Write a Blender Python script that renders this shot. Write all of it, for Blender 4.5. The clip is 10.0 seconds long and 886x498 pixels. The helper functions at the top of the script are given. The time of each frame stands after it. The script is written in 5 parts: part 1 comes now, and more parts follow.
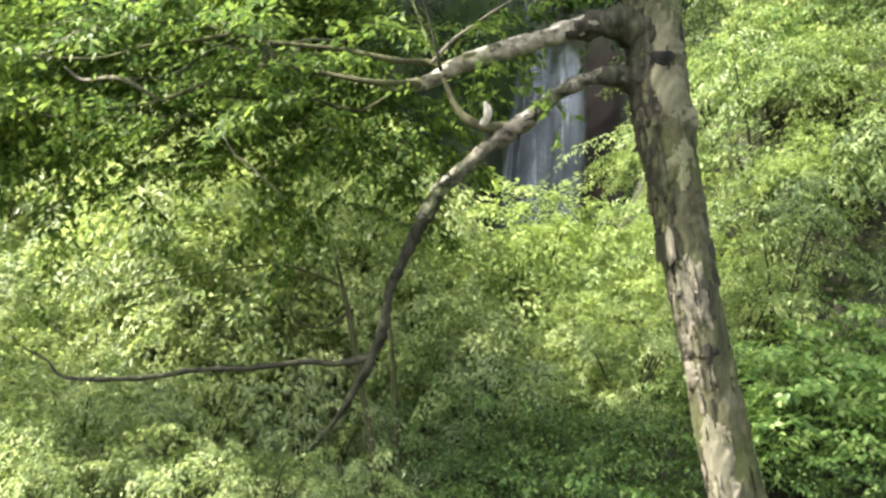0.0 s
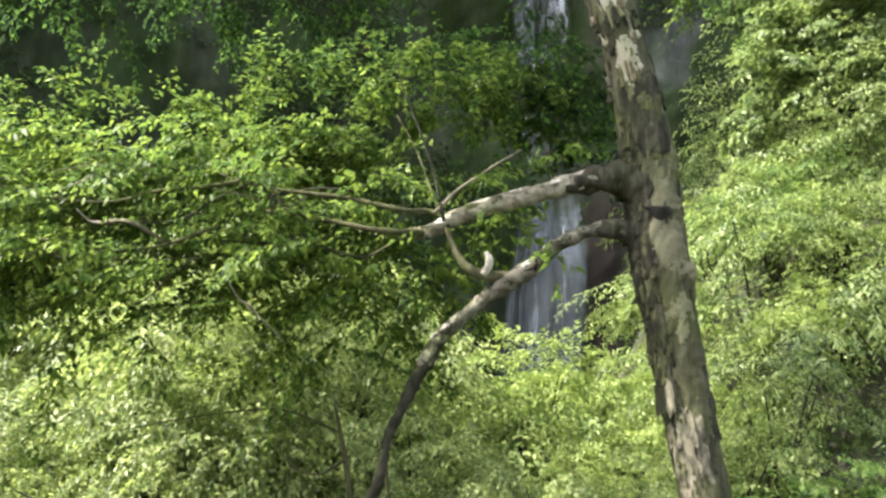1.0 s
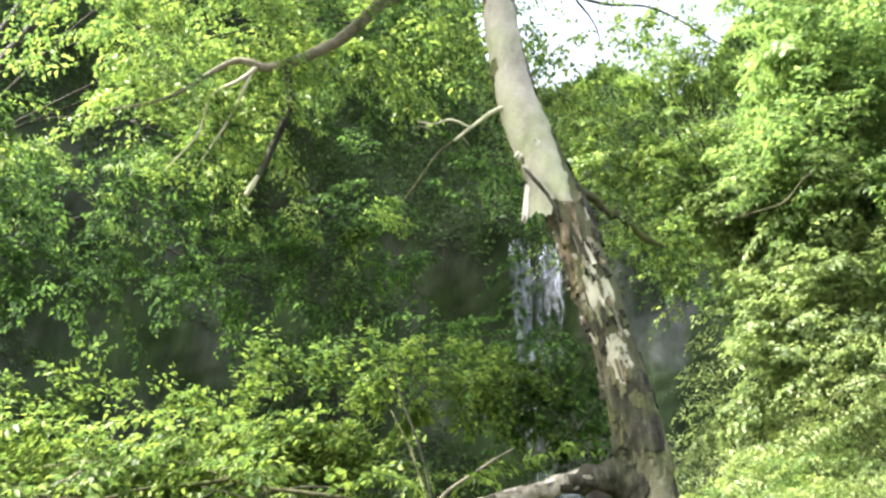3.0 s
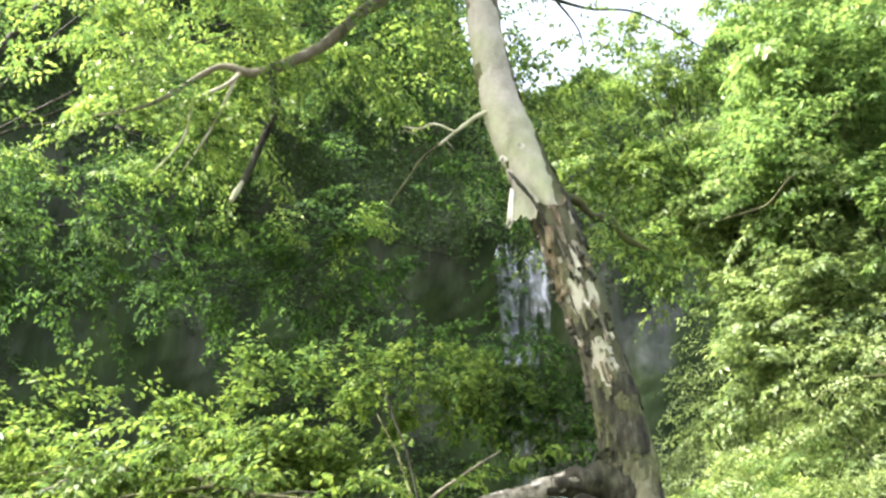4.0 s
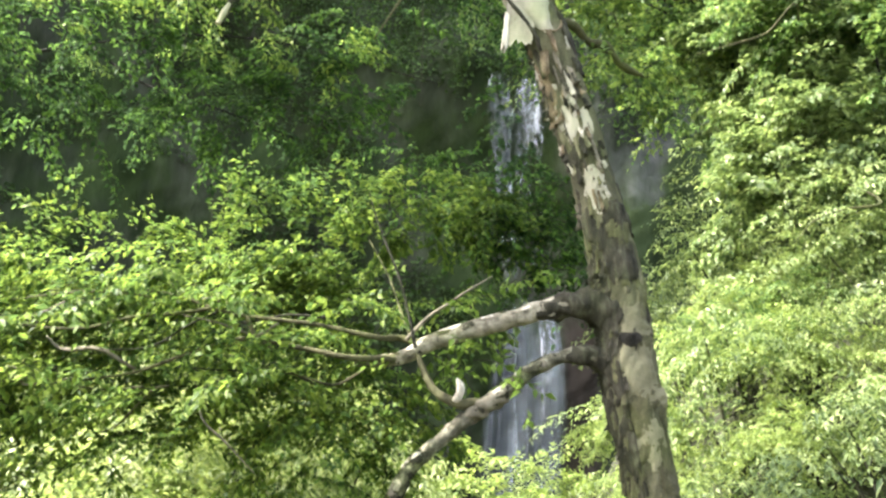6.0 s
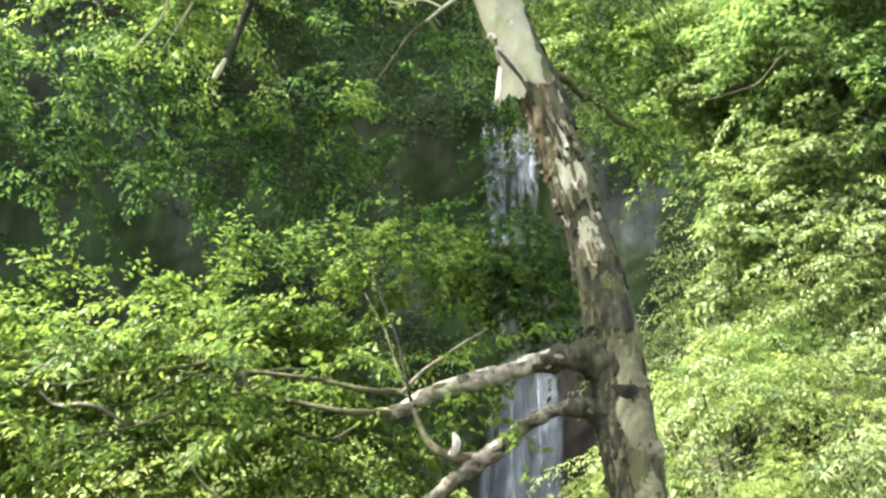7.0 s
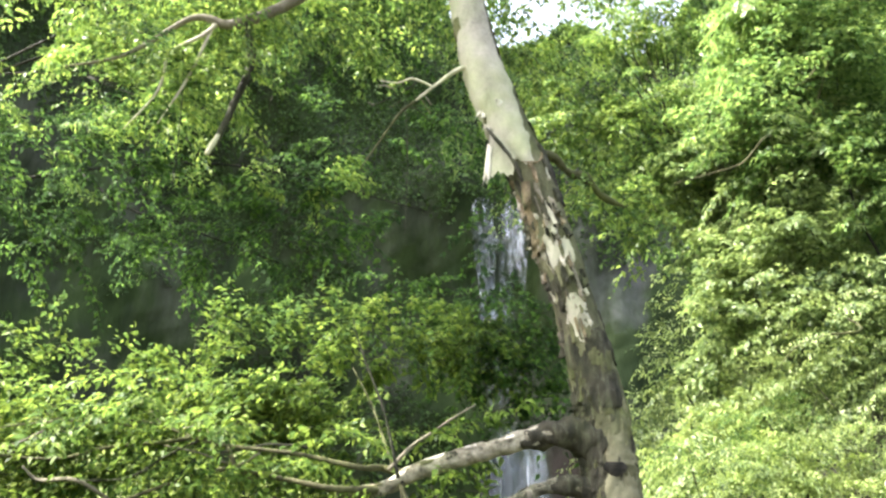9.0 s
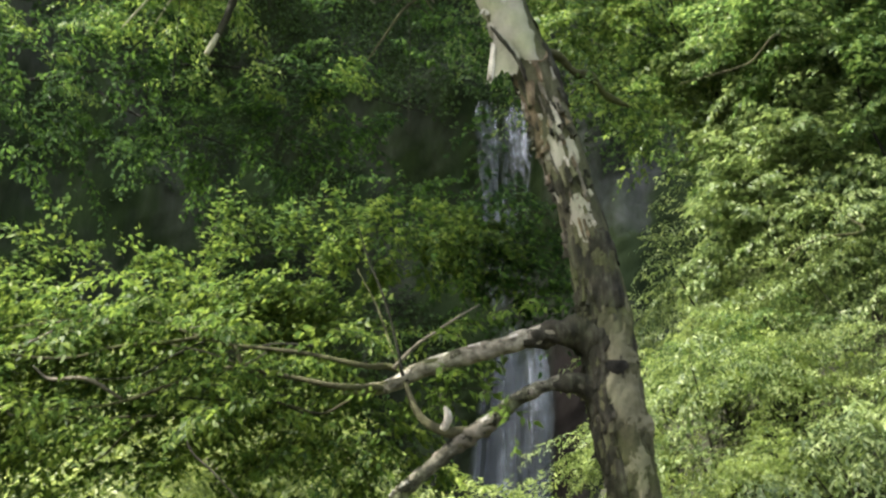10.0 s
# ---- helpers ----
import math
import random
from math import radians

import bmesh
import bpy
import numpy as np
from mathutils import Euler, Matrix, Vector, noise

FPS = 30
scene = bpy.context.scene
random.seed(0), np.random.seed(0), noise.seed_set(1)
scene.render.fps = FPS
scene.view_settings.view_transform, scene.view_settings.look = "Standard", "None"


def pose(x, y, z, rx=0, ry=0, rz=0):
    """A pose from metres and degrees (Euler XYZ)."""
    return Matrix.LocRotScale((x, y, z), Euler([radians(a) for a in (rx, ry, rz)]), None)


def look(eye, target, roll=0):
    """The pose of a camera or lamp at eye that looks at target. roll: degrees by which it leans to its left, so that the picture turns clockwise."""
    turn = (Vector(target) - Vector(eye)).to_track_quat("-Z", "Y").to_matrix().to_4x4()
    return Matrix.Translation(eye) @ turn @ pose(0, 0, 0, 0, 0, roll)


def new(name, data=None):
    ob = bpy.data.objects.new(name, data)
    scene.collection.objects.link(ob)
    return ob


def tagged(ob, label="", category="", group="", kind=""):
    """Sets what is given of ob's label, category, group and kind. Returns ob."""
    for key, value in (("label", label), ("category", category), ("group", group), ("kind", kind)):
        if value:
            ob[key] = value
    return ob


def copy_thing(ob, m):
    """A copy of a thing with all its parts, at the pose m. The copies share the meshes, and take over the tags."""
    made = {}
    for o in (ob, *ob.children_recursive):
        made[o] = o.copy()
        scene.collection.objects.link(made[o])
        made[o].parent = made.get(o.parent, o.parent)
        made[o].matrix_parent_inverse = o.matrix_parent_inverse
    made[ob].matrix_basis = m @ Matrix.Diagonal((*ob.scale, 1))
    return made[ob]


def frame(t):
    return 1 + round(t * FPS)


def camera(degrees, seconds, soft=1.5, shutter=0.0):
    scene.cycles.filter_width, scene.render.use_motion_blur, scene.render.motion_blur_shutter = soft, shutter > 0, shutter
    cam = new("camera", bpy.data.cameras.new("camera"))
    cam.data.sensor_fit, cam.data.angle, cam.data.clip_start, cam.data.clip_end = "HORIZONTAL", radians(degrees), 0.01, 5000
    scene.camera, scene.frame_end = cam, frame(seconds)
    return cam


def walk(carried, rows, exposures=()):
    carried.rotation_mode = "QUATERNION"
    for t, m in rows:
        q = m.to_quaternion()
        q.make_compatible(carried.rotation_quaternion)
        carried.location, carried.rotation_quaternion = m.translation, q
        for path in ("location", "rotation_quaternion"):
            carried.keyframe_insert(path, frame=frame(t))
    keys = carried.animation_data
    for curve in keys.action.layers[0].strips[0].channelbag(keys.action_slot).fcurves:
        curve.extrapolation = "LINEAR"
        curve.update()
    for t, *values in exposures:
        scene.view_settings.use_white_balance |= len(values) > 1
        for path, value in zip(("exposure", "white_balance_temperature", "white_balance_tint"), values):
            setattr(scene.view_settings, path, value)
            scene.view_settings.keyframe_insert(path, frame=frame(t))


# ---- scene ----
cam = camera(48.0, 10.0, soft=2.55)

# seconds, eye x y z, yaw (to the left), pitch (up), roll
PATH = [
    (0, 0.000, 0.000, 1.600, 0.00, 6.00, 0.00),
    (0.5, 0.003, -0.023, 1.596, -0.31, 10.62, 0.53),
    (1, 0.005, -0.042, 1.614, 0.19, 14.24, 1.21),
    (1.5, 0.005, -0.056, 1.628, 0.87, 18.40, 2.37),
    (2, 0.007, -0.071, 1.652, 1.04, 22.94, 2.33),
    (2.5, 0.018, -0.098, 1.688, 0.86, 27.08, 2.23),
    (2.7, 0.027, -0.103, 1.688, 0.83, 28.80, 1.89),
    (3.8, 0.047, -0.126, 1.683, 0.00, 31.10, 1.06),
    (4, 0.045, -0.121, 1.681, -0.29, 30.48, 0.80),
    (4.5, 0.044, -0.103, 1.672, -0.73, 27.10, 0.50),
    (5, 0.041, -0.085, 1.663, -0.91, 22.10, 0.76),
    (5.2, 0.039, -0.081, 1.661, -0.96, 20.71, 0.78),
    (6.3, 0.040, -0.098, 1.674, -1.00, 20.91, 0.86),
    (6.5, 0.040, -0.100, 1.676, -1.03, 21.24, 0.85),
    (7, 0.042, -0.109, 1.688, -1.23, 23.58, 0.40),
    (7.5, 0.041, -0.113, 1.694, -1.49, 26.33, 0.36),
    (8, 0.044, -0.124, 1.691, -1.64, 27.84, 0.24),
    (8.5, 0.045, -0.135, 1.686, -1.78, 28.04, 0.52),
    (9, 0.044, -0.138, 1.678, -1.87, 27.88, 0.52),
    (9.5, 0.040, -0.138, 1.666, -1.91, 25.46, 0.26),
    (10, 0.042, -0.123, 1.664, -1.72, 22.38, 0.41),
]


def gaze(x, y, z, yaw, pitch, roll):
    a, b = radians(yaw), radians(pitch)
    ahead = Vector((-math.sin(a) * math.cos(b), math.cos(a) * math.cos(b), math.sin(b)))
    return look((x, y, z), Vector((x, y, z)) + ahead, roll)


EXPOSURES = [(0, 1.95), (0.5, 1.83), (1, 1.83), (1.5, 1.99), (2, 2.24), (2.5, 2.38), (4, 2.33), (4.5, 2.4), (5, 2.45), (6.5, 2.33), (7.5, 2.38), (8, 2.38), (9, 2.4), (9.5, 2.45), (9.7, 2.37), (9.8, 2.09), (9.9, 1.74), (10, 1.34)]
walk(cam, [(t, gaze(*p)) for t, *p in PATH], [(t, e, 6500, 9) for t, e in EXPOSURES])

# ------------------------------------------------------------------ light
SUN_ELEVATION, SUN_AZIMUTH = 50.0, -100.0  # azimuth from +y, clockwise seen from above
world = bpy.data.worlds.new("sky")
scene.world = world
world.use_nodes = True
sky = world.node_tree.nodes.new("ShaderNodeTexSky")
sky.sky_type = "NISHITA"
sky.sun_disc = False
sky.sun_elevation, sky.sun_rotation = radians(SUN_ELEVATION), radians(SUN_AZIMUTH)
sky.air_density, sky.dust_density = 1.0, 4.0
back = world.node_tree.nodes["Background"]
back.inputs["Strength"].default_value = 0.15
haze = world.node_tree.nodes.new("ShaderNodeHueSaturation")
haze.inputs["Saturation"].default_value, haze.inputs["Value"].default_value = 0.5, 1.25
world.node_tree.links.new(sky.outputs[0], haze.inputs["Color"])
world.node_tree.links.new(haze.outputs[0], back.inputs["Color"])

sun_way = Vector((
    math.sin(radians(SUN_AZIMUTH)) * math.cos(radians(SUN_ELEVATION)),
    math.cos(radians(SUN_AZIMUTH)) * math.cos(radians(SUN_ELEVATION)),
    math.sin(radians(SUN_ELEVATION))))
sun = new("sun", bpy.data.lights.new("sun", "SUN"))
sun.data.energy, sun.data.angle, sun.data.color = 4.8, radians(0.5), (1.0, 0.94, 0.84)
sun.matrix_world = look(sun_way * 80, (0, 0, 0))


# ------------------------------------------------------------------ materials
def material(name):
    m = bpy.data.materials.new(name)
    m.use_nodes = True
    nt = m.node_tree
    nt.nodes.clear()
    out = nt.nodes.new("ShaderNodeOutputMaterial")
    return m, nt, out


def node(nt, kind, links=None, **values):
    n = nt.nodes.new(kind)
    for key, value in values.items():
        n.inputs[key.replace("_", " ")].default_value = value
    for key, socket in (links or {}).items():
        nt.links.new(socket, n.inputs[key])
    return n


def ramp(nt, fac, stops):
    r = nt.nodes.new("ShaderNodeValToRGB")
    while len(r.color_ramp.elements) < len(stops):
        r.color_ramp.elements.new(0.5)
    for e, (p, c) in zip(r.color_ramp.elements, stops):
        e.position, e.color = p, (*c, 1) if len(c) == 3 else c
    nt.links.new(fac, r.inputs["Fac"])
    return r


def place(nt, scale=(1, 1, 1)):
    co = nt.nodes.new("ShaderNodeTexCoord")
    mp = node(nt, "ShaderNodeMapping", {"Vector": co.outputs["Object"]})
    mp.inputs["Scale"].default_value = scale
    return mp.outputs[0]


def grain(nt, vec, scale, detail=6.0, rough=0.6):
    return node(nt, "ShaderNodeTexNoise", {"Vector": vec}, Scale=scale, Detail=detail, Roughness=rough).outputs["Fac"]


def leaf_material(name, dark, mid, light, through_light=0.45, gloss=0.5, clump=1.2, shine=0.4):
    """Thin leaves: a little gloss on top, light passing through, colour varying leaf by leaf and bough by bough."""
    m, nt, out = material(name)
    geo = nt.nodes.new("ShaderNodeNewGeometry")
    patch = grain(nt, place(nt), clump, 2.0)
    mix = node(nt, "ShaderNodeMath", {0: geo.outputs["Random Per Island"], 1: patch})
    mix.operation = "ADD"
    half = node(nt, "ShaderNodeMath", {0: mix.outputs[0]})
    half.operation = "MULTIPLY_ADD"
    half.inputs[1].default_value, half.inputs[2].default_value = 0.62, -0.12
    col = ramp(nt, half.outputs[0], [(0.2, dark), (0.5, mid), (0.78, light)])
    bs = node(nt, "ShaderNodeBsdfPrincipled", {"Base Color": col.outputs[0]}, Roughness=gloss)
    bs.inputs["Specular IOR Level"].default_value = shine
    warm = node(nt, "ShaderNodeMixRGB", {"Color1": col.outputs[0]}, Fac=0.85)
    warm.blend_type = "MULTIPLY"
    warm.inputs["Color2"].default_value = (0.93, 1.0, 0.5, 1)
    lift = node(nt, "ShaderNodeBrightContrast", {"Color": warm.outputs[0]}, Bright=0.03)
    tr = node(nt, "ShaderNodeBsdfTranslucent", {"Color": lift.outputs[0]})
    mx = node(nt, "ShaderNodeMixShader", {1: bs.outputs[0], 2: tr.outputs[0]}, Fac=through_light)
    nt.links.new(mx.outputs[0], out.inputs["Surface"])
    return m


# one leaf in three tones: plain, sunlight in its colour, shade in its colour
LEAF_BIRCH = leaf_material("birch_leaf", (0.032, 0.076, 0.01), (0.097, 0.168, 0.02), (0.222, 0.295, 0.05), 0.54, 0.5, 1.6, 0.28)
LEAF_SUNLIT = leaf_material("sunlit_birch_leaf", (0.04, 0.095, 0.018), (0.13, 0.22, 0.038), (0.29, 0.375, 0.09), 0.5, 0.45, 1.4, 0.48)
LEAF_SHADED = leaf_material("shaded_leaf", (0.01, 0.036, 0.005), (0.028, 0.078, 0.01), (0.1, 0.19, 0.025), 0.5, 0.55, 1.0, 0.1)
LEAF_HILL = leaf_material("hillside_leaf", (0.065, 0.108, 0.036), (0.185, 0.25, 0.09), (0.345, 0.41, 0.175), 0.38, 0.42)
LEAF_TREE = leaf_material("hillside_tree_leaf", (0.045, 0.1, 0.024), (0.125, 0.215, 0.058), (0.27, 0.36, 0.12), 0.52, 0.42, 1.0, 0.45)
LEAF_BANK = leaf_material("bank_leaf", (0.13, 0.195, 0.05), (0.275, 0.355, 0.105), (0.43, 0.5, 0.185), 0.45, 0.5)
LEAF_BUSH = leaf_material("bush_leaf", (0.115, 0.172, 0.058), (0.27, 0.335, 0.124), (0.46, 0.51, 0.23), 0.5, 0.42)
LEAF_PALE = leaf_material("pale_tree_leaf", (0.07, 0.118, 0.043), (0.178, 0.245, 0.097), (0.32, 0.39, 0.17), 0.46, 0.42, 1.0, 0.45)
LEAF_GREY = leaf_material("grey_green_leaf", (0.12, 0.17, 0.078), (0.27, 0.33, 0.16), (0.44, 0.49, 0.28), 0.42, 0.4)
# undergrowth leaf with the shade already in its colour
LEAF_UNDER_SHADED = leaf_material("shaded_undergrowth_leaf", (0.03, 0.072, 0.014), (0.08, 0.15, 0.03), (0.2, 0.28, 0.07), 0.45, 0.5)
LEAF_HERB = leaf_material("herb_leaf", (0.09, 0.18, 0.038), (0.21, 0.33, 0.08), (0.37, 0.48, 0.15), 0.45, 0.42)
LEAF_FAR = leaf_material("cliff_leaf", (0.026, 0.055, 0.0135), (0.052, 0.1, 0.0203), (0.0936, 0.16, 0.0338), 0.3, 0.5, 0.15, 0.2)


def bark_material(name, pale, mid, dark, low=0.42, high=0.62, scale=5.0, bump=0.35, rough=0.8, squash=(1, 1, 0.45), streaks=0.0, moss=0.9):
    """Bark: blotches, fine grain and, where asked for, long furrows with lichen-green tints."""
    m, nt, out = material(name)
    vec = place(nt, squash)
    big, fine = grain(nt, vec, scale, 5.0, 0.65), grain(nt, place(nt), scale * 9, 6.0, 0.7)
    both = node(nt, "ShaderNodeMixRGB", {"Color1": big, "Color2": fine}, Fac=0.3)
    if streaks:
        furrow = grain(nt, place(nt, (1, 1, 0.09)), 26.0, 4.0, 0.6)
        both = node(nt, "ShaderNodeMixRGB", {"Color1": both.outputs[0], "Color2": furrow}, Fac=streaks)
    col = ramp(nt, both.outputs[0], [(low, dark), ((low + high) / 2, mid), (high, pale)])
    tint = node(nt, "ShaderNodeMixRGB", {"Color1": col.outputs[0]})
    tint.blend_type = "MULTIPLY"
    tint.inputs["Color2"].default_value = (0.76, 0.95, 0.52, 1)
    lichen = ramp(nt, grain(nt, place(nt), 2.3, 4.0), [(0.42, (0, 0, 0)), (0.66, (moss, moss, moss))])
    nt.links.new(lichen.outputs[0], tint.inputs["Fac"])
    bs = node(nt, "ShaderNodeBsdfPrincipled", {"Base Color": tint.outputs[0]}, Roughness=rough)
    bs.inputs["Specular IOR Level"].default_value = 0.25
    bp = node(nt, "ShaderNodeBump", {"Height": both.outputs[0]}, Strength=bump, Distance=0.02)
    nt.links.new(bp.outputs[0], bs.inputs["Normal"])
    nt.links.new(bs.outputs[0], out.inputs["Surface"])
    return m


BARK = bark_material("birch_bark", (0.15, 0.141, 0.088), (0.078, 0.073, 0.041), (0.022, 0.021, 0.012), 0.36, 0.64, 6.5, 1.0, 0.8, (1, 1, 0.4), 0.25)
BARK_MOSS = bark_material("mossy_bark", (0.13, 0.125, 0.062), (0.075, 0.071, 0.036), (0.026, 0.024, 0.014), 0.36, 0.64, 8, 1.0, 0.9, (1, 1, 0.5), 0.3)
BARK_PALE = bark_material("smooth_pale_bark", (0.35, 0.322, 0.262), (0.285, 0.262, 0.208), (0.18, 0.164, 0.126), 0.34, 0.6, 5.0, 0.3, 0.65, moss=0.6)
BARK_MID = bark_material("peeling_grey_bark", (0.26, 0.232, 0.18), (0.155, 0.137, 0.102), (0.055, 0.048, 0.035), 0.34, 0.66, 9.0, 0.8, 0.8, (1, 1, 0.6), 0.15, 0.25)
BARK_YELLOW = bark_material("smooth_yellowish_bark", (0.195, 0.182, 0.112), (0.138, 0.128, 0.076), (0.06, 0.056, 0.034), 0.34, 0.62, 7.0, 0.5, 0.75, (1, 1, 0.6), 0.12, 0.5)
BARK_DARK = bark_material("dark_rough_bark", (0.1, 0.094, 0.066), (0.034, 0.031, 0.021), (0.009, 0.008, 0.006), 0.38, 0.64, 16, 1.0, 0.9, (1, 1, 0.4), 0.35)
BARK_RUST = bark_material("rusty_inner_bark", (0.25, 0.19, 0.13), (0.13, 0.095, 0.06), (0.04, 0.03, 0.02), 0.37, 0.63, 12, 0.8, 0.8)
BARK_WHITE = bark_material("peeling_white_bark", (0.6, 0.56, 0.49), (0.45, 0.415, 0.35), (0.14, 0.125, 0.095), 0.38, 0.6, 14, 0.5, 0.7, moss=0.3)
BARK_LIMB = bark_material("limb_bark", (0.43, 0.395, 0.32), (0.22, 0.2, 0.148), (0.045, 0.04, 0.027), 0.36, 0.62, 16, 1.0, 0.8, (1, 1, 1), moss=0.6)
BARK_LOW = bark_material("drooping_limb_bark", (0.26, 0.245, 0.18), (0.1, 0.094, 0.064), (0.022, 0.02, 0.013), 0.38, 0.62, 16, 1.0, 0.8, (1, 1, 1))
KNOT = bark_material("dark_knot_bark", (0.03, 0.027, 0.02), (0.012, 0.011, 0.008), (0.005, 0.005, 0.004), 0.36, 0.64, 20, 0.8, 0.9)
TWIG = bark_material("twig_bark", (0.062, 0.06, 0.036), (0.03, 0.029, 0.017), (0.011, 0.01, 0.007), 0.38, 0.62, 18, 0.9)
DEADWOOD = bark_material("bleached_dead_wood", (0.62, 0.56, 0.48), (0.44, 0.39, 0.32), (0.2, 0.17, 0.13), 0.35, 0.65, 10, 0.3)

m, nt, out = material("forest_floor")
soil = grain(nt, place(nt), 1.4, 8.0, 0.65)
col = ramp(nt, soil, [(0.3, (0.018, 0.015, 0.01)), (0.5, (0.03, 0.032, 0.014)), (0.72, (0.05, 0.06, 0.022))])
bs = node(nt, "ShaderNodeBsdfPrincipled", {"Base Color": col.outputs[0]}, Roughness=0.95)
bp = node(nt, "ShaderNodeBump", {"Height": grain(nt, place(nt), 9.0)}, Strength=0.7, Distance=0.05)
nt.links.new(bp.outputs[0], bs.inputs["Normal"])
nt.links.new(bs.outputs[0], out.inputs["Surface"])
FLOOR = m

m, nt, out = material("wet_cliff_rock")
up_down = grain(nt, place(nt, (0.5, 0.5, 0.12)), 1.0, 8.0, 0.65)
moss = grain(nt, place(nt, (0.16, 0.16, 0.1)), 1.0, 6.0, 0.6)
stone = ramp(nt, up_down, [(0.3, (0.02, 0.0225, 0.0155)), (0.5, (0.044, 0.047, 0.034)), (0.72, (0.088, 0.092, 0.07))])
# paler stone to +x: brightness of the hazelit rock put into its colour
hazelit = ramp(nt, up_down, [(0.3, (0.045, 0.045, 0.043)), (0.5, (0.092, 0.092, 0.089)), (0.72, (0.16, 0.16, 0.155))])
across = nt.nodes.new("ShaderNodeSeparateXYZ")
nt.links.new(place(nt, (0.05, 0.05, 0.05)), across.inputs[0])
# share of the paler stone, growing with x
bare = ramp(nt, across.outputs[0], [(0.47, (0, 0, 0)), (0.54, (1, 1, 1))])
stone = node(nt, "ShaderNodeMixRGB", {"Fac": bare.outputs[0], "Color1": stone.outputs[0], "Color2": hazelit.outputs[0]})
iron = nt.nodes.new("ShaderNodeSeparateXYZ")
nt.links.new(place(nt, (0.02, 0.02, 0.02)), iron.inputs[0])
iron_x = ramp(nt, iron.outputs[0], [(0.165, (0, 0, 0)), (0.18, (1, 1, 1)), (0.21, (1, 1, 1)), (0.23, (0, 0, 0))])
iron_z = ramp(nt, iron.outputs[2], [(0.38, (1, 1, 1)), (0.46, (0, 0, 0))])
iron_at = node(nt, "ShaderNodeMath", {0: iron_x.outputs[0], 1: iron_z.outputs[0]})
iron_at.operation = "MULTIPLY"
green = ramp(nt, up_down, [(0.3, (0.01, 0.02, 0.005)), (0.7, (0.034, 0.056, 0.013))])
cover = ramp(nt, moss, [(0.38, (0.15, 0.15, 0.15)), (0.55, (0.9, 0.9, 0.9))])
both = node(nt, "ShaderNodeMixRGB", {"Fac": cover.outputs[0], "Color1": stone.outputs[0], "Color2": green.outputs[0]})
rust = ramp(nt, up_down, [(0.3, (0.022, 0.0185, 0.016)), (0.7, (0.054, 0.044, 0.037))])
both = node(nt, "ShaderNodeMixRGB", {"Fac": iron_at.outputs[0], "Color1": both.outputs[0], "Color2": rust.outputs[0]})
bs = node(nt, "ShaderNodeBsdfPrincipled", {"Base Color": both.outputs[0]}, Roughness=0.85)
bs.inputs["Specular IOR Level"].default_value = 0.12
bp = node(nt, "ShaderNodeBump", {"Height": up_down}, Strength=0.8, Distance=0.6)
nt.links.new(bp.outputs[0], bs.inputs["Normal"])
nt.links.new(bs.outputs[0], out.inputs["Surface"])
ROCK = m

m, nt, out = material("falling_water")
streak = grain(nt, place(nt, (4.5, 1.0, 0.12)), 1.0, 5.0, 0.6)
col = ramp(nt, streak, [(0.3, (0.33, 0.375, 0.4)), (0.7, (0.52, 0.575, 0.61))])
bs = node(nt, "ShaderNodeBsdfPrincipled", {"Base Color": col.outputs[0]}, Roughness=0.5)
thin = ramp(nt, streak, [(0.3, (0.06, 0.06, 0.06)), (0.76, (0.25, 0.25, 0.25))])
depth = nt.nodes.new("ShaderNodeAttribute")
depth.attribute_name = "thickness"
veil = node(nt, "ShaderNodeMath", {0: thin.outputs[0], 1: depth.outputs["Fac"]})
veil.operation = "MULTIPLY"
nt.links.new(veil.outputs[0], bs.inputs["Alpha"])
nt.links.new(bs.outputs[0], out.inputs["Surface"])
WATER = m

# whiter water; at the lip its brightness also stands in for sunlight
BRIGHTENED_FOAM = WATER.copy()
BRIGHTENED_FOAM.name = "brightened_foam"
for n in BRIGHTENED_FOAM.node_tree.nodes:
    if n.type == "VALTORGB" and n.color_ramp.elements[1].color[2] > 0.4:
        n.color_ramp.elements[0].color, n.color_ramp.elements[1].color = (0.6, 0.64, 0.68, 1), (0.85, 0.87, 0.9, 1)
    elif n.type == "VALTORGB":
        n.color_ramp.elements[1].color = (0.5, 0.5, 0.5, 1)


# ------------------------------------------------------------------ mesh helpers
rng = np.random.default_rng(7)


def tri_mesh(name, verts, tris, mat, smooth=False):
    me = bpy.data.meshes.new(name)
    verts, tris = np.asarray(verts, np.float32), np.asarray(tris, np.int32)
    me.vertices.add(len(verts))
    me.vertices.foreach_set("co", verts.ravel())
    me.loops.add(tris.size)
    me.loops.foreach_set("vertex_index", tris.ravel())
    me.polygons.add(len(tris))
    me.polygons.foreach_set("loop_start", np.arange(0, tris.size, 3, dtype=np.int32))
    if smooth:
        me.polygons.foreach_set("use_smooth", np.ones(len(tris), bool))
    me.update(calc_edges=True)
    me.materials.append(mat)
    return me


def thing(name, at, label, category, group="", kind=""):
    ob = new(name)
    ob.location = at
    ob.empty_display_size = 0.2
    return tagged(ob, label, category, group, kind)


def part(name, me, parent, label=""):
    """One mesh, given in world places, under a thing or under one of its parts."""
    ob = new(name, me)
    ob.parent = parent
    if parent.type == "EMPTY":
        ob.matrix_parent_inverse = Matrix.Translation(parent.location).inverted()
    if label:
        ob["label"] = label
    return ob


def unit(a):
    return a / np.maximum(np.linalg.norm(a, axis=-1, keepdims=True), 1e-9)


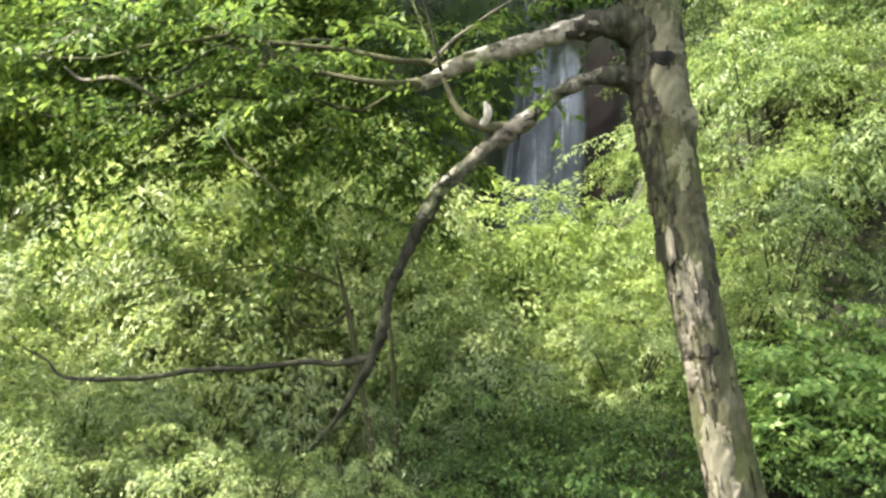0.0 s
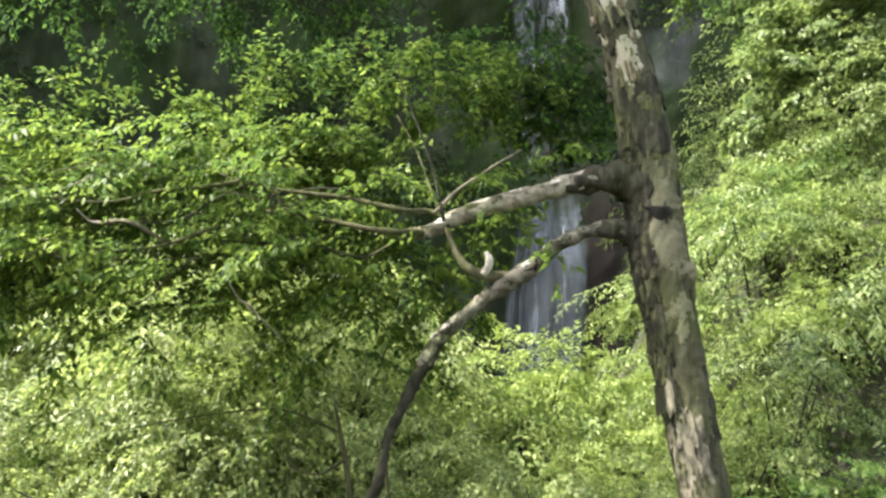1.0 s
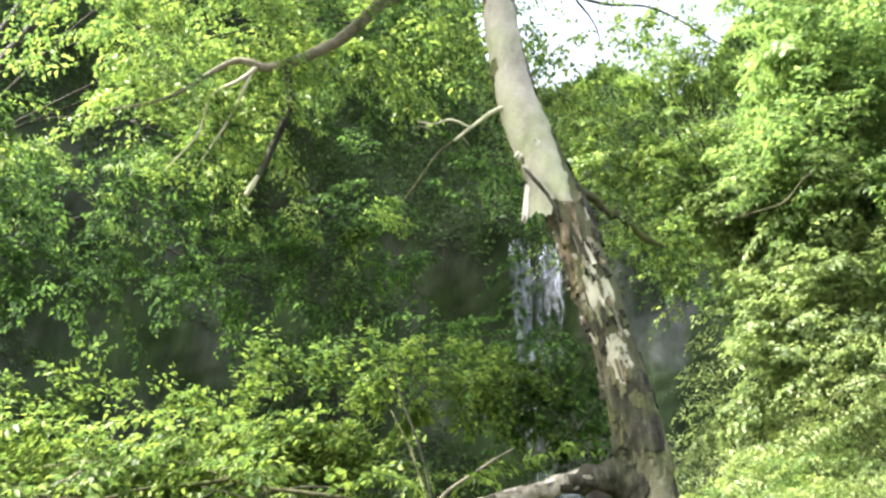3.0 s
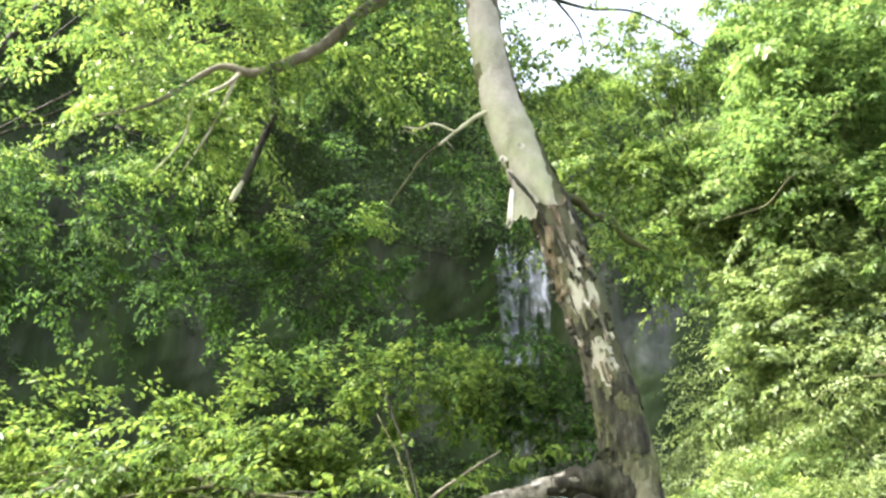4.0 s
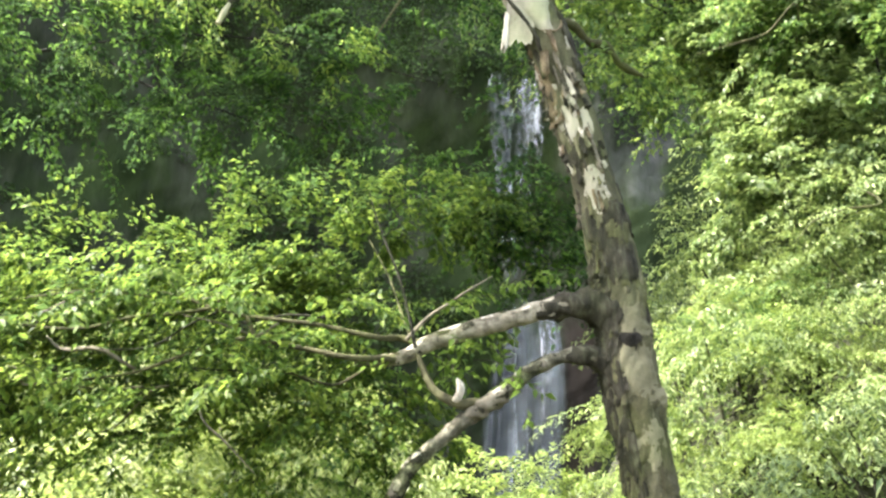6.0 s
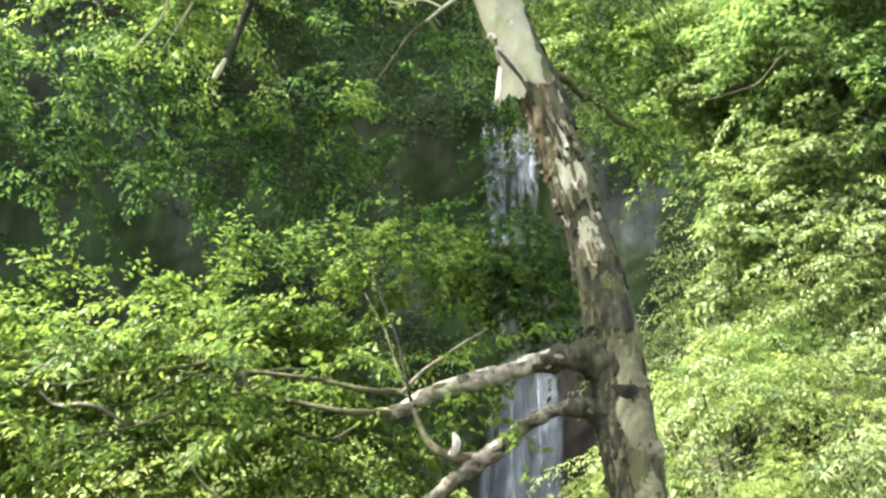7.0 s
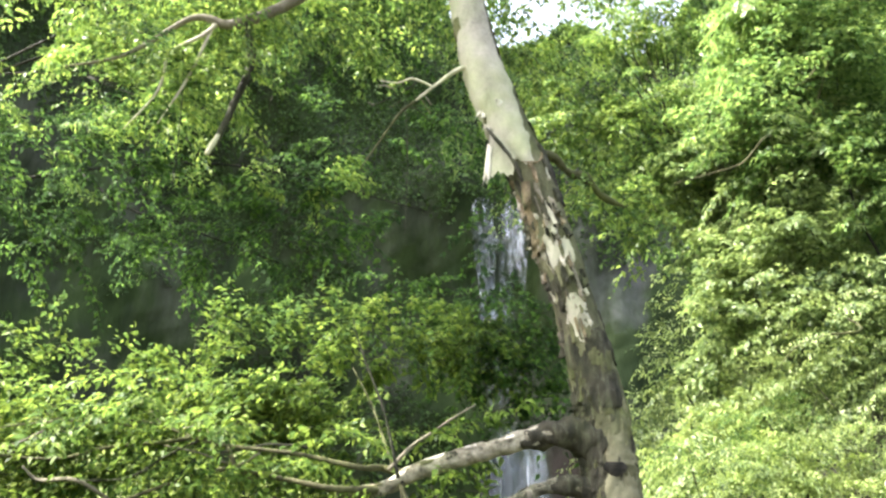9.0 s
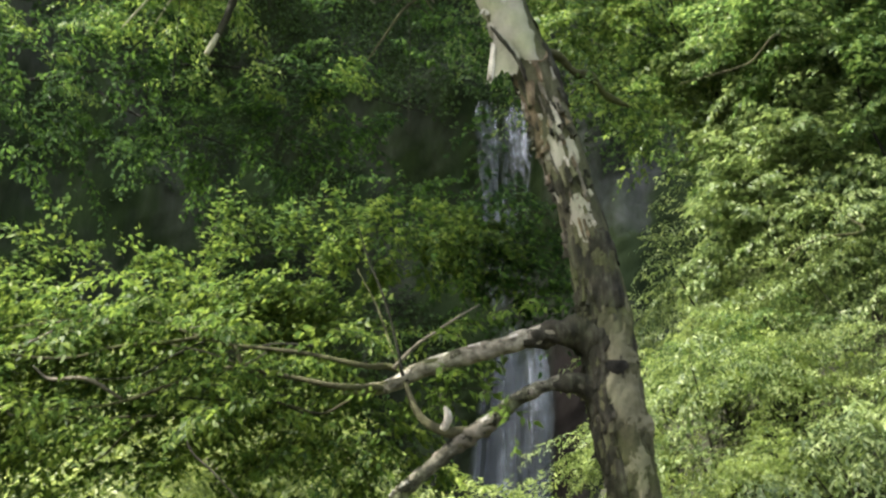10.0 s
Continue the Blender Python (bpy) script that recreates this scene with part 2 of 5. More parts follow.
def wobble(p, scale, seed=0.0):
    """Smooth uneven values, about -1 to 1, at places p."""
    p = np.asarray(p, float) * scale + seed
    x, y, z = p[..., 0], p[..., 1], p[..., 2]
    return (np.sin(1.7 * x + 2.3 * y + 1.1 * z) + np.sin(3.1 * y - 2.2 * x + 2.9 * z + 1.3)
            + np.sin(4.3 * z + 1.9 * x - 2.7 * y + 2.1) + np.sin(6.1 * x + 5.3 * y - 4.7 * z + 0.7) * 0.6) / 3.6


def curve_through(points, radii, steps):
    """A smooth line through control points, with its radius."""
    p = np.c_[np.asarray(points, float), np.asarray(radii, float)]
    p = np.vstack([2 * p[0] - p[1], p, 2 * p[-1] - p[-2]])
    out = []
    for i in range(1, len(p) - 2):
        t = np.linspace(0, 1, steps, endpoint=False)[:, None]
        a, b, c, d = p[i - 1], p[i], p[i + 1], p[i + 2]
        out.append(0.5 * (2 * b + (c - a) * t + (2 * a - 5 * b + 4 * c - d) * t**2 + (3 * b - a - 3 * c + d) * t**3))
    out.append(p[-2][None])
    out = np.vstack(out)
    return out[:, :3], np.maximum(out[:, 3], 0.0015)


def tube(points, radii, steps=6, sides=8, lumps=0.0, lump_scale=8.0, seed=0.0):
    """Vertices and triangles of a round limb along control points."""
    line, r = curve_through(points, radii, steps)
    tangent = unit(np.gradient(line, axis=0))
    ref = np.array([0.0, 1.0, 0.02]) if abs(tangent[:, 1]).mean() < 0.8 else np.array([0.0, 0.02, 1.0])
    a = unit(np.cross(tangent, ref))
    b = np.cross(tangent, a)
    ang = np.linspace(0, 2 * np.pi, sides, endpoint=False)
    ring = a[:, None] * np.cos(ang)[:, None] + b[:, None] * np.sin(ang)[:, None]
    where = line[:, None] + ring * r[:, None, None]
    if lumps:
        where = where + ring * (wobble(where, lump_scale, seed) * lumps * r[:, None])[..., None]
    n = len(line)
    i, j = np.meshgrid(np.arange(n - 1), np.arange(sides), indexing="ij")
    k = (j + 1) % sides
    q = np.stack([i * sides + j, i * sides + k, (i + 1) * sides + k, (i + 1) * sides + j], -1).reshape(-1, 4)
    tris = np.vstack([q[:, [0, 1, 2]], q[:, [0, 2, 3]]])
    verts = np.vstack([where.reshape(-1, 3), line[:1], line[-1:]])
    c0, c1 = len(verts) - 2, len(verts) - 1
    caps = [(c0, (s + 1) % sides, s) for s in range(sides)]
    caps += [(c1, (n - 1) * sides + s, (n - 1) * sides + (s + 1) % sides) for s in range(sides)]
    return verts, np.vstack([tris, caps])


def joined(pieces):
    verts, tris, base = [], [], 0
    for v, t in pieces:
        verts.append(v)
        tris.append(np.asarray(t) + base)
        base += len(v)
    return np.vstack(verts), np.vstack(tris)


def limb(name, parent, points, radii, mat, label="", steps=7, sides=10, lumps=0.12, lump_scale=9.0):
    v, t = tube(points, radii, steps, sides, lumps, lump_scale, seed=len(points) * 1.7)
    return part(name, tri_mesh(name, v, t, mat, True), parent, label)


# ------------------------------------------------------------------ leaves
def leaf_shapes(base, along, face, size, ratio=0.55, full=True, curl=0.15):
    """Pointed leaves folded on the midrib: 4 triangles each, or 2."""
    side = unit(np.cross(along, face))
    face = np.cross(side, along)
    size = size[:, None]
    w = size * ratio * 0.5
    tip = base + along * size - face * size * curl
    left = base + along * size * 0.42 + side * w + face * w * 0.35
    right = base + along * size * 0.42 - side * w + face * w * 0.35
    n = len(base)
    if full:
        mid = base + along * size * 0.45 - face * size * 0.02
        v = np.stack([base, left, tip, right, mid], 1).reshape(-1, 3)
        t = np.array([[0, 4, 1], [1, 4, 2], [2, 4, 3], [3, 4, 0]])
        return v, (np.arange(n)[:, None, None] * 5 + t).reshape(-1, 3)
    v = np.stack([base, left, tip, right], 1).reshape(-1, 3)
    t = np.array([[0, 2, 1], [0, 3, 2]])
    return v, (np.arange(n)[:, None, None] * 4 + t).reshape(-1, 3)


def sprays(origin, heading, length, count, leaf, droop=0.5, full=True, ratio=0.55, up=1.0, stem=0.0025, face=None, loose=0.45):
    """Leafy shoots: each a drooping twig with leaves to both sides. Returns the leaves and the twigs."""
    n = len(origin)
    heading = unit(heading)
    side = unit(np.cross(heading, np.array([0, 0, 1.0])) + rng.normal(0, 0.15, (n, 3)))
    s = (np.arange(count) + 0.7) / count
    down = np.array([0, 0, -1.0])
    ln = length[:, None, None]
    at = origin[:, None] + heading[:, None] * ln * s[None, :, None] + down * (droop * ln * s[None, :, None] ** 2)
    run = unit(heading[:, None] + down * (2 * droop * s[None, :, None]))
    flip = np.where(np.arange(count) % 2, 1.0, -1.0)[None, :, None]
    along = unit(run * 0.7 + side[:, None] * flip * 0.75 + rng.normal(0, 0.28, (n, count, 3)) + down * 0.25)
    facing = np.array([[0, 0, up]]) if face is None else face
    face = unit(facing[:, None] + rng.normal(0, loose, (n, count, 3)))
    at = at + rng.normal(0, 0.012, at.shape)
    size = leaf * rng.uniform(0.65, 1.2, (n, count)) * (1.1 - 0.35 * s)
    leaves = leaf_shapes(at.reshape(-1, 3), along.reshape(-1, 3), face.reshape(-1, 3), size.ravel(), ratio, full)
    if not stem:
        return leaves, None
    k = np.array([0.0, 0.5, 1.0])
    line = origin[:, None] + heading[:, None] * ln * k[None, :, None] + down * (droop * ln * k[None, :, None] ** 2)
    ring = np.stack([side, np.cross(side, heading), -side - np.cross(side, heading)], 1)
    v = (line[:, :, None] + ring[:, None] * (stem * np.array([1, 0.7, 0.3]))[None, :, None, None]).reshape(-1, 3)
    t = []
    for i in range(2):
        for j in range(3):
            a, b, c, d = i * 3 + j, i * 3 + (j + 1) % 3, i * 3 + 3 + (j + 1) % 3, i * 3 + 3 + j
            t += [[a, b, c], [a, c, d]]
    return leaves, (v, (np.arange(n)[:, None, None] * 9 + np.array(t)).reshape(-1, 3))


def in_ball(n, inner=0.0):
    d = unit(rng.normal(size=(n, 3)))
    return d * (rng.uniform(inner**3, 1, n) ** (1 / 3))[:, None]


def clump(centre, radii, n, length, count, leaf, **kw):
    """Sprays that fill an ellipsoid and point outwards."""
    inner = kw.pop("inner", 0.0)
    lift = kw.pop("lift", 0.15)
    b = in_ball(n, inner)
    origin = np.asarray(centre) + b * np.asarray(radii)
    heading = unit(b * 0.9 + rng.normal(0, 0.45, (n, 3)) + np.array([0, 0, lift]))
    return sprays(origin, heading, length * rng.uniform(0.6, 1.3, n), count, leaf, **kw)


def plumes(origin, heading, length, shoots, count, leaf, droop=0.35, full=False, ratio=0.5, stem=0.0, loose=0.32, tilt=0.5):
    """Leafy boughs in layers: each an arching axis with side shoots in one sheet, whose leaves face much the same way."""
    n = len(origin)
    heading = unit(heading)
    up = np.array([0, 0, 1.0])
    normal = unit(up + tilt * heading + rng.normal(0, 0.25, (n, 3)))
    side = unit(np.cross(heading, normal))
    s = (np.arange(shoots) + 0.6) / shoots
    ln = length[:, None, None]
    at = origin[:, None] + heading[:, None] * ln * s[None, :, None] - up * (droop * ln * s[None, :, None] ** 2)
    run = unit(heading[:, None] - up * (2 * droop * s[None, :, None]))
    flip = np.where(np.arange(shoots) % 2, 1.0, -1.0)[None, :, None]
    way = unit(run * 0.75 + side[:, None] * flip * (0.85 - 0.45 * s[None, :, None]) + rng.normal(0, 0.12, at.shape))
    size = np.repeat((length * 0.5)[:, None], shoots, 1) * (1.05 - 0.6 * s) * rng.uniform(0.75, 1.2, (n, shoots))
    face = np.repeat(normal[:, None], shoots, 1)
    return sprays(at.reshape(-1, 3), way.reshape(-1, 3), size.ravel(), count, leaf, droop=droop * 0.8, full=full, ratio=ratio,
                  stem=stem, face=face.reshape(-1, 3), loose=loose)


def mound(centre, radii, n, length, shoots, count, leaf, inner=0.55, lift=0.25, **kw):
    """Plumes that grow outwards from an ellipsoid."""
    b = in_ball(n, inner)
    origin = np.asarray(centre) + b * np.asarray(radii)
    heading = unit(b * [1, 1, 0.5] + rng.normal(0, 0.3, (n, 3)) + np.array([0, 0, lift]))
    return plumes(origin, heading, length * rng.uniform(0.65, 1.25, n), shoots, count, leaf, **kw)


def foliage(name, parent, made, mat, label="", twig_mat=None):
    """Joins clumps into one part of leaves and one of twigs."""
    ob = part(name, tri_mesh(name, *joined([a for a, _ in made]), mat), parent, label)
    ob["kind"] = "stuff"
    stems = [b for _, b in made if b is not None]
    if stems:
        tw = part("brushwood", tri_mesh("brushwood", *joined(stems), twig_mat or TWIG), parent)
        tw["kind"] = "stuff"
    return ob


# ------------------------------------------------------------------ ground
def smooth01(t):
    t = np.clip(t, 0, 1)
    return t * t * (3 - 2 * t)


def height(x, y):
    """The ground: a path at the camera, a bank rising ahead, a ravine behind it, hills to both sides."""
    x, y = np.asarray(x, float), np.asarray(y, float)
    h = 0.17 * np.clip(y - 2, 0, 14)
    h = h + (0.42 * np.clip(x + 0.5, 0, 40) + 0.05 * np.clip(x - 2, 0, 12) ** 2) * smooth01((y - 4) / 6)
    h = h + 0.3 * np.clip(-x - 3.5, 0, 40) * smooth01((y - 4) / 6)
    h = h + 1.3 * smooth01((x - 2.0) / 1.1) * smooth01((y - 7.0) / 1.8)
    ravine = smooth01((y - 12) / 12) * smooth01((14 - x) / 10) * smooth01((x + 26) / 12)
    h = h * (1 - ravine) - 2.0 * ravine
    h = h - 0.35 * np.clip(-y - 3, 0, 12) * 0.5
    return h + 0.12 * wobble(np.stack([x, y, 0 * x], -1), 0.9)


def axis(lo, hi, fine_lo, fine_hi, step, grow):
    mid = list(np.arange(fine_lo, fine_hi + step / 2, step))
    a, s = [fine_lo], step
    while a[-1] > lo:
        s *= grow
        a.append(a[-1] - s)
    b, s = [fine_hi], step
    while b[-1] < hi:
        s *= grow
        b.append(b[-1] + s)
    return np.array(a[:0:-1] + mid + b[1:])


gx, gy = axis(-1500, 1500, -8, 10, 0.35, 1.25), axis(-1500, 1500, -2, 20, 0.35, 1.25)
X, Y = np.meshgrid(gx, gy)
far = smooth01((np.hypot(X, Y - 20) - 70) / 100)
Z = height(X, Y) * (1 - far)
nx, ny = len(gx), len(gy)
i, j = np.meshgrid(np.arange(ny - 1), np.arange(nx - 1), indexing="ij")
q = np.stack([i * nx + j, i * nx + j + 1, (i + 1) * nx + j + 1, (i + 1) * nx + j], -1).reshape(-1, 4)
ground = new("ground", tri_mesh("ground", np.stack([X, Y, Z], -1).reshape(-1, 3), np.vstack([q[:, [0, 1, 2]], q[:, [0, 2, 3]]]), FLOOR, True))
tagged(ground, "leaf-littered forest ground rising to a steep bank", "ground", kind="structure")


# ------------------------------------------------------------------ cliff and waterfall
def cliff_depth(x, z):
    """How far away the cliff face stands at x and height z."""
    p = np.stack([x, 0 * x, z], -1)
    # added -x wing bends forward, mostly unseen, to keep the face in shade
    d = 61.5 - 0.0035 * (x - 6) ** 2 - 0.03 * np.clip(-x - 8, 0, 22) ** 2 + 2.0 * wobble(p, 0.09) + 0.9 * wobble(p * [1, 1, 0.35], 0.45, 3) + 0.3 * wobble(p, 1.4, 5)
    d = d - 2.6 * np.exp(-((x - 12.5) / 3.2) ** 2)
    d = d + 1.5 * np.exp(-((x - 6) / 3.5) ** 2)
    lip = 38.0 + 2.0 * np.sin(x * 0.13) - 0.5 * np.exp(-((x - 6) / 3) ** 2)
    return d + np.clip(z - lip, 0, 100) * (0.04 + 0.31 * smooth01((x + 12) / 12))


def cliff_top(x):
    """The skyline: a notch over the waterfall."""
    # raised high to -x, past what is seen, to block the sun
    return 56.0 + 1.5 * wobble(np.stack([x, 0 * x, 0 * x], -1), 0.25, 2) + 38 * smooth01((5.0 - x) / 9) + 12 * smooth01((x - 20) / 9)


xs, zs = np.linspace(-72, 80, 260), np.linspace(-4, 98, 190)
X, Zc = np.meshgrid(xs, zs)
top = cliff_top(X)
Zt = np.minimum(Zc, top)
Yc = cliff_depth(X, Zt) + np.clip(Zc - top, 0, 100) * 6
nx, nz = len(xs), len(zs)
i, j = np.meshgrid(np.arange(nz - 1), np.arange(nx - 1), indexing="ij")
q = np.stack([i * nx + j, i * nx + j + 1, (i + 1) * nx + j + 1, (i + 1) * nx + j], -1).reshape(-1, 4)
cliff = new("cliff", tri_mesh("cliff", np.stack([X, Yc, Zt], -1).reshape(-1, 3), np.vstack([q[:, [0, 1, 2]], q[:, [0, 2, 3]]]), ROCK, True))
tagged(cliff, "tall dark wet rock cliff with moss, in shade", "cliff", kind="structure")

# plants on the ledges and above the lip
n = 115000
px, pz = rng.uniform(-33, 32, n), rng.uniform(2, 80, n)
mask = wobble(np.stack([px, 0 * px, pz], -1), 0.16, 1) + 0.7 * wobble(np.stack([px, 0 * px, pz], -1), 0.5, 4)
free = (pz > 38.5) | (mask > 0.1 - 0.5 * smooth01((pz - 30) / 8))
wet = (np.abs(px - 6.2) < 3.4) & (pz < 38.2) & (mask < 0.75)
rock_bare = (px > 9.5 + mask) & (px < 18 + mask) & (pz > 10) & (pz < 31 + 3 * mask)
face_bare = ((px - 0.3) / 3.8) ** 2 + ((pz - 31.0) / 5.0) ** 2 < 1 + 0.9 * mask
keep = free & ~wet & ~rock_bare & ~face_bare
px, pz = px[keep], pz[keep]
tops = cliff_top(px)
pz = np.minimum(pz, tops + rng.uniform(0, 1.2, len(pz)))
base = np.stack([px, cliff_depth(px, np.minimum(pz, tops)) - rng.uniform(0.0, 0.9, len(px)), pz], -1)
way = unit(rng.normal(0, 0.6, base.shape) + [0, -0.5, -0.3])
face = unit(rng.normal(0, 0.5, base.shape) + [0, -0.4, 1.0])
# leaves above the lip: sunlight put in through a lighter leaf colour
high = (base[:, 2] > 39.5 + 1.5 * wobble(base, 0.4)) & (base[:, 0] > 2)
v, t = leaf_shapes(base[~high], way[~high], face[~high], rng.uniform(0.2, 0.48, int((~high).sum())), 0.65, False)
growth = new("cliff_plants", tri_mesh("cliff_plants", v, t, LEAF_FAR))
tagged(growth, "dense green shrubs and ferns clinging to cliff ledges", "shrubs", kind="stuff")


rim_x = rng.uniform(-2, 30, 12000)
rim = np.stack([rim_x, cliff_depth(rim_x, cliff_top(rim_x)) - rng.uniform(-0.6, 1.2, 12000), cliff_top(rim_x) + rng.uniform(-1.0, 1.3, 12000) + 0.9 * wobble(np.stack([rim_x, 0 * rim_x, 0 * rim_x], -1), 1.3)], -1)
wood = np.vstack([base[high], rim])
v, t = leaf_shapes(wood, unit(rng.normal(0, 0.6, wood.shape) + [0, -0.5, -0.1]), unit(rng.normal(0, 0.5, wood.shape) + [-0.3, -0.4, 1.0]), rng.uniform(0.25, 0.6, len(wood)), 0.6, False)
tagged(new("clifftop_shrubs", tri_mesh("clifftop_shrubs", v, t, LEAF_TREE)), "green shrubs above the waterfall lip, sunlight put into their colour", "shrubs", kind="stuff")


def water_fall(x0, x1, z0, z1, strands, spread, lean=0.0, wide=(0.12, 0.4), uneven=0.12, mat=WATER, soft=0.0):
    """A fall made of many narrow strands with uneven starts and widths; it widens downwards. soft thins it towards -x."""
    pieces, thick = [], []
    for k in range(strands):
        u = rng.uniform(-1, 1)
        w = np.linspace(0, 1, 40)[:, None]
        half = rng.uniform(*wide) * (0.5 + 0.5 * np.sin(np.pi * np.clip(w * 1.1, 0, 1)) + 0.3 * w)
        top, bottom = z1 - abs(rng.normal(0, 0.6)) - 0.9 * u * u, z0 + rng.uniform(0, uneven) * (z1 - z0)
        z = top + (bottom - top) * w
        mid = (x0 + x1) / 2 + lean * w + u * (x1 - x0) / 2 * (1 + spread * w) + 0.22 * wobble(np.concatenate([w * 5, w * 0 + k * 0.37, w * 0], 1), 1.0)[:, None] * (0.2 + w)
        a = np.array([[-1.0, -0.35, 0.35, 1.0]])
        x = mid + a * half
        y = cliff_depth(x, np.minimum(z + 0 * x, 37.0)) - 0.35 - 0.5 * w - rng.uniform(0, 0.5) - 0.12 * (1 - a * a) + 0 * x
        v = np.stack([x, y, z + 0 * x], -1).reshape(-1, 3)
        thick.append((np.array([[0.0, 1.0, 1.0, 0.0]]) * np.clip(9 * w + 0.3, 0, 1) * np.clip(3.5 * (1 - w), 0, 1) * (1 - soft * np.clip(0.5 - 0.5 * u, 0, 1))).ravel())
        i, j = np.meshgrid(np.arange(39), np.arange(3), indexing="ij")
        q = np.stack([i * 4 + j, i * 4 + j + 1, (i + 1) * 4 + j + 1, (i + 1) * 4 + j], -1).reshape(-1, 4)
        pieces.append((v, np.vstack([q[:, [0, 2, 1]], q[:, [0, 3, 2]]])))
    me = tri_mesh("falling_water", *joined(pieces), mat, True)
    layer = me.attributes.new("thickness", "FLOAT", "POINT")
    layer.data.foreach_set("value", np.concatenate(thick).astype(np.float32))
    return me


falls = thing("waterfall", (6, 60, -2), "white waterfall dropping in strands down a dark cliff", "waterfall")
part("upper_stream", water_fall(3.95, 5.5, 23.5, 38.1, 22, -0.75, 0.9, (0.05, 0.17), 0.7), falls)
part("upper_stream", water_fall(4.5, 5.3, 19, 37.0, 9, -0.1, 0.75, (0.06, 0.16), 0.3), falls)
part("splashing_lip", water_fall(3.9, 5.6, 34.5, 38.3, 11, -0.2, 0.3, (0.04, 0.12), 0.85, BRIGHTENED_FOAM), falls, "white water breaking over the lip")
part("splashing_lip", water_fall(6.2, 7.6, 31.5, 38.3, 46, -0.1, 0.3, (0.05, 0.16), 0.85, BRIGHTENED_FOAM), falls, "white water breaking over the lip")
part("upper_stream", water_fall(5.4, 7.7, 21, 37.9, 18, -0.1, 0.4, (0.04, 0.13), 0.85), falls)
part("lower_stream", water_fall(5.2, 8.4, -2, 22.0, 22, 0.04, 0.1, (0.12, 0.42), 0.12, WATER, 0.6), falls)
part("lower_stream", water_fall(7.0, 8.6, -2, 21.0, 16, 0.1, 0.1, (0.1, 0.35)), falls)
part("lower_stream", water_fall(5.4, 6.1, -2, 21.5, 12, 0.3, 0.1, (0.08, 0.22)), falls)
part("bright_strand", water_fall(5.6, 5.9, 2, 21.0, 4, 0.8, 0.1, (0.06, 0.14), 0.3, BRIGHTENED_FOAM), falls, "bright strand of white water")
part("bright_strand", water_fall(7.3, 7.7, 2, 20.5, 4, 0.8, 0.1, (0.06, 0.14), 0.3, BRIGHTENED_FOAM), falls, "bright strand of white water")
part("spray_fan", water_fall(4.6, 6.6, -2, 20.5, 40, 0.9, -1.3, (0.12, 0.4), 0.12, WATER, 0.85), falls, "thin fan of spray beside the main fall")

for ob in falls.children:
    ob["kind"] = "stuff"

# ------------------------------------------------------------------ the peeling birch
birch = thing("birch_tree", (1.58, 5.0, 0.45), "leaning birch with pale peeling bark and leafy limbs", "tree")
TRUNK = [  # x, z, radius
    (1.62, 0.2, 0.17), (1.53, 0.55, 0.145), (1.44, 0.89, 0.13), (1.305, 1.67, 0.12), (1.215, 2.24, 0.125), (1.125, 2.83, 0.142),
    (1.10, 3.12, 0.142), (1.072, 3.46, 0.136), (1.02, 3.78, 0.122), (0.95, 4.12, 0.116), (0.86, 4.48, 0.12), (0.755, 4.87, 0.122),
    (0.605, 5.27, 0.128), (0.465, 5.70, 0.125), (0.37, 6.2, 0.113), (0.31, 6.73, 0.108), (0.2, 7.5, 0.095), (0.05, 8.5, 0.08), (-0.1, 10.0, 0.05)]
t_line, t_rad = curve_through([(x, 5.0, z) for x, z, _ in TRUNK], [r for *_, r in TRUNK], 14)


def trunk_at(z, angle, out_by=0.0):
    """A place on the trunk's skin. Angle 0 faces +x, 90 degrees faces away from the path."""
    z, angle = np.asarray(z, float), np.asarray(angle, float)
    cx, r = np.interp(z, t_line[:, 2], t_line[:, 0]), np.interp(z, t_line[:, 2], t_rad)
    slope = np.interp(z + 0.05, t_line[:, 2], t_line[:, 0]) - np.interp(z - 0.05, t_line[:, 2], t_line[:, 0])
    slope = slope / 0.1
    p = np.stack([cx, 0 * cx + 5.0, z], -1)
    ring = np.stack([np.cos(angle), np.sin(angle), -np.cos(angle) * slope], -1)
    lumpy = 0.06 * wobble(p + ring * 0.3, 3.0) + 0.05 * wobble(p + ring * 0.3, 11.0, 2) + 0.03 * wobble(p + ring * 0.3, 29.0, 4) * smooth01((5.0 - z) / 0.4)
    lumpy = lumpy + 0.5 * np.exp(-((z - 2.76) / 0.07) ** 2 - ((angle + 0.3) / 0.45) ** 2) * 0.35
    return p + ring * (r * (1 + lumpy) + out_by)[..., None]


def trunk_grid(z0, z1, nz, a0, a1, na, out_by=0.0, closed=False):
    z, a = np.meshgrid(np.linspace(z0, z1, nz), np.linspace(a0, a1, na, endpoint=not closed), indexing="ij")
    i, j = np.meshgrid(np.arange(nz - 1), np.arange(na if closed else na - 1), indexing="ij")
    k = (j + 1) % na
    q = np.stack([i * na + j, i * na + k, (i + 1) * na + k, (i + 1) * na + j], -1).reshape(-1, 4)
    return z, a, trunk_at(z, a, out_by), q


z, a, v, q = trunk_grid(0.2, 9.9, 420, 0, 2 * np.pi, 56, 0.0, True)
stem = part("trunk", tri_mesh("trunk", v.reshape(-1, 3), np.vstack([q[:, [0, 1, 2]], q[:, [0, 2, 3]]]), BARK, True), birch)


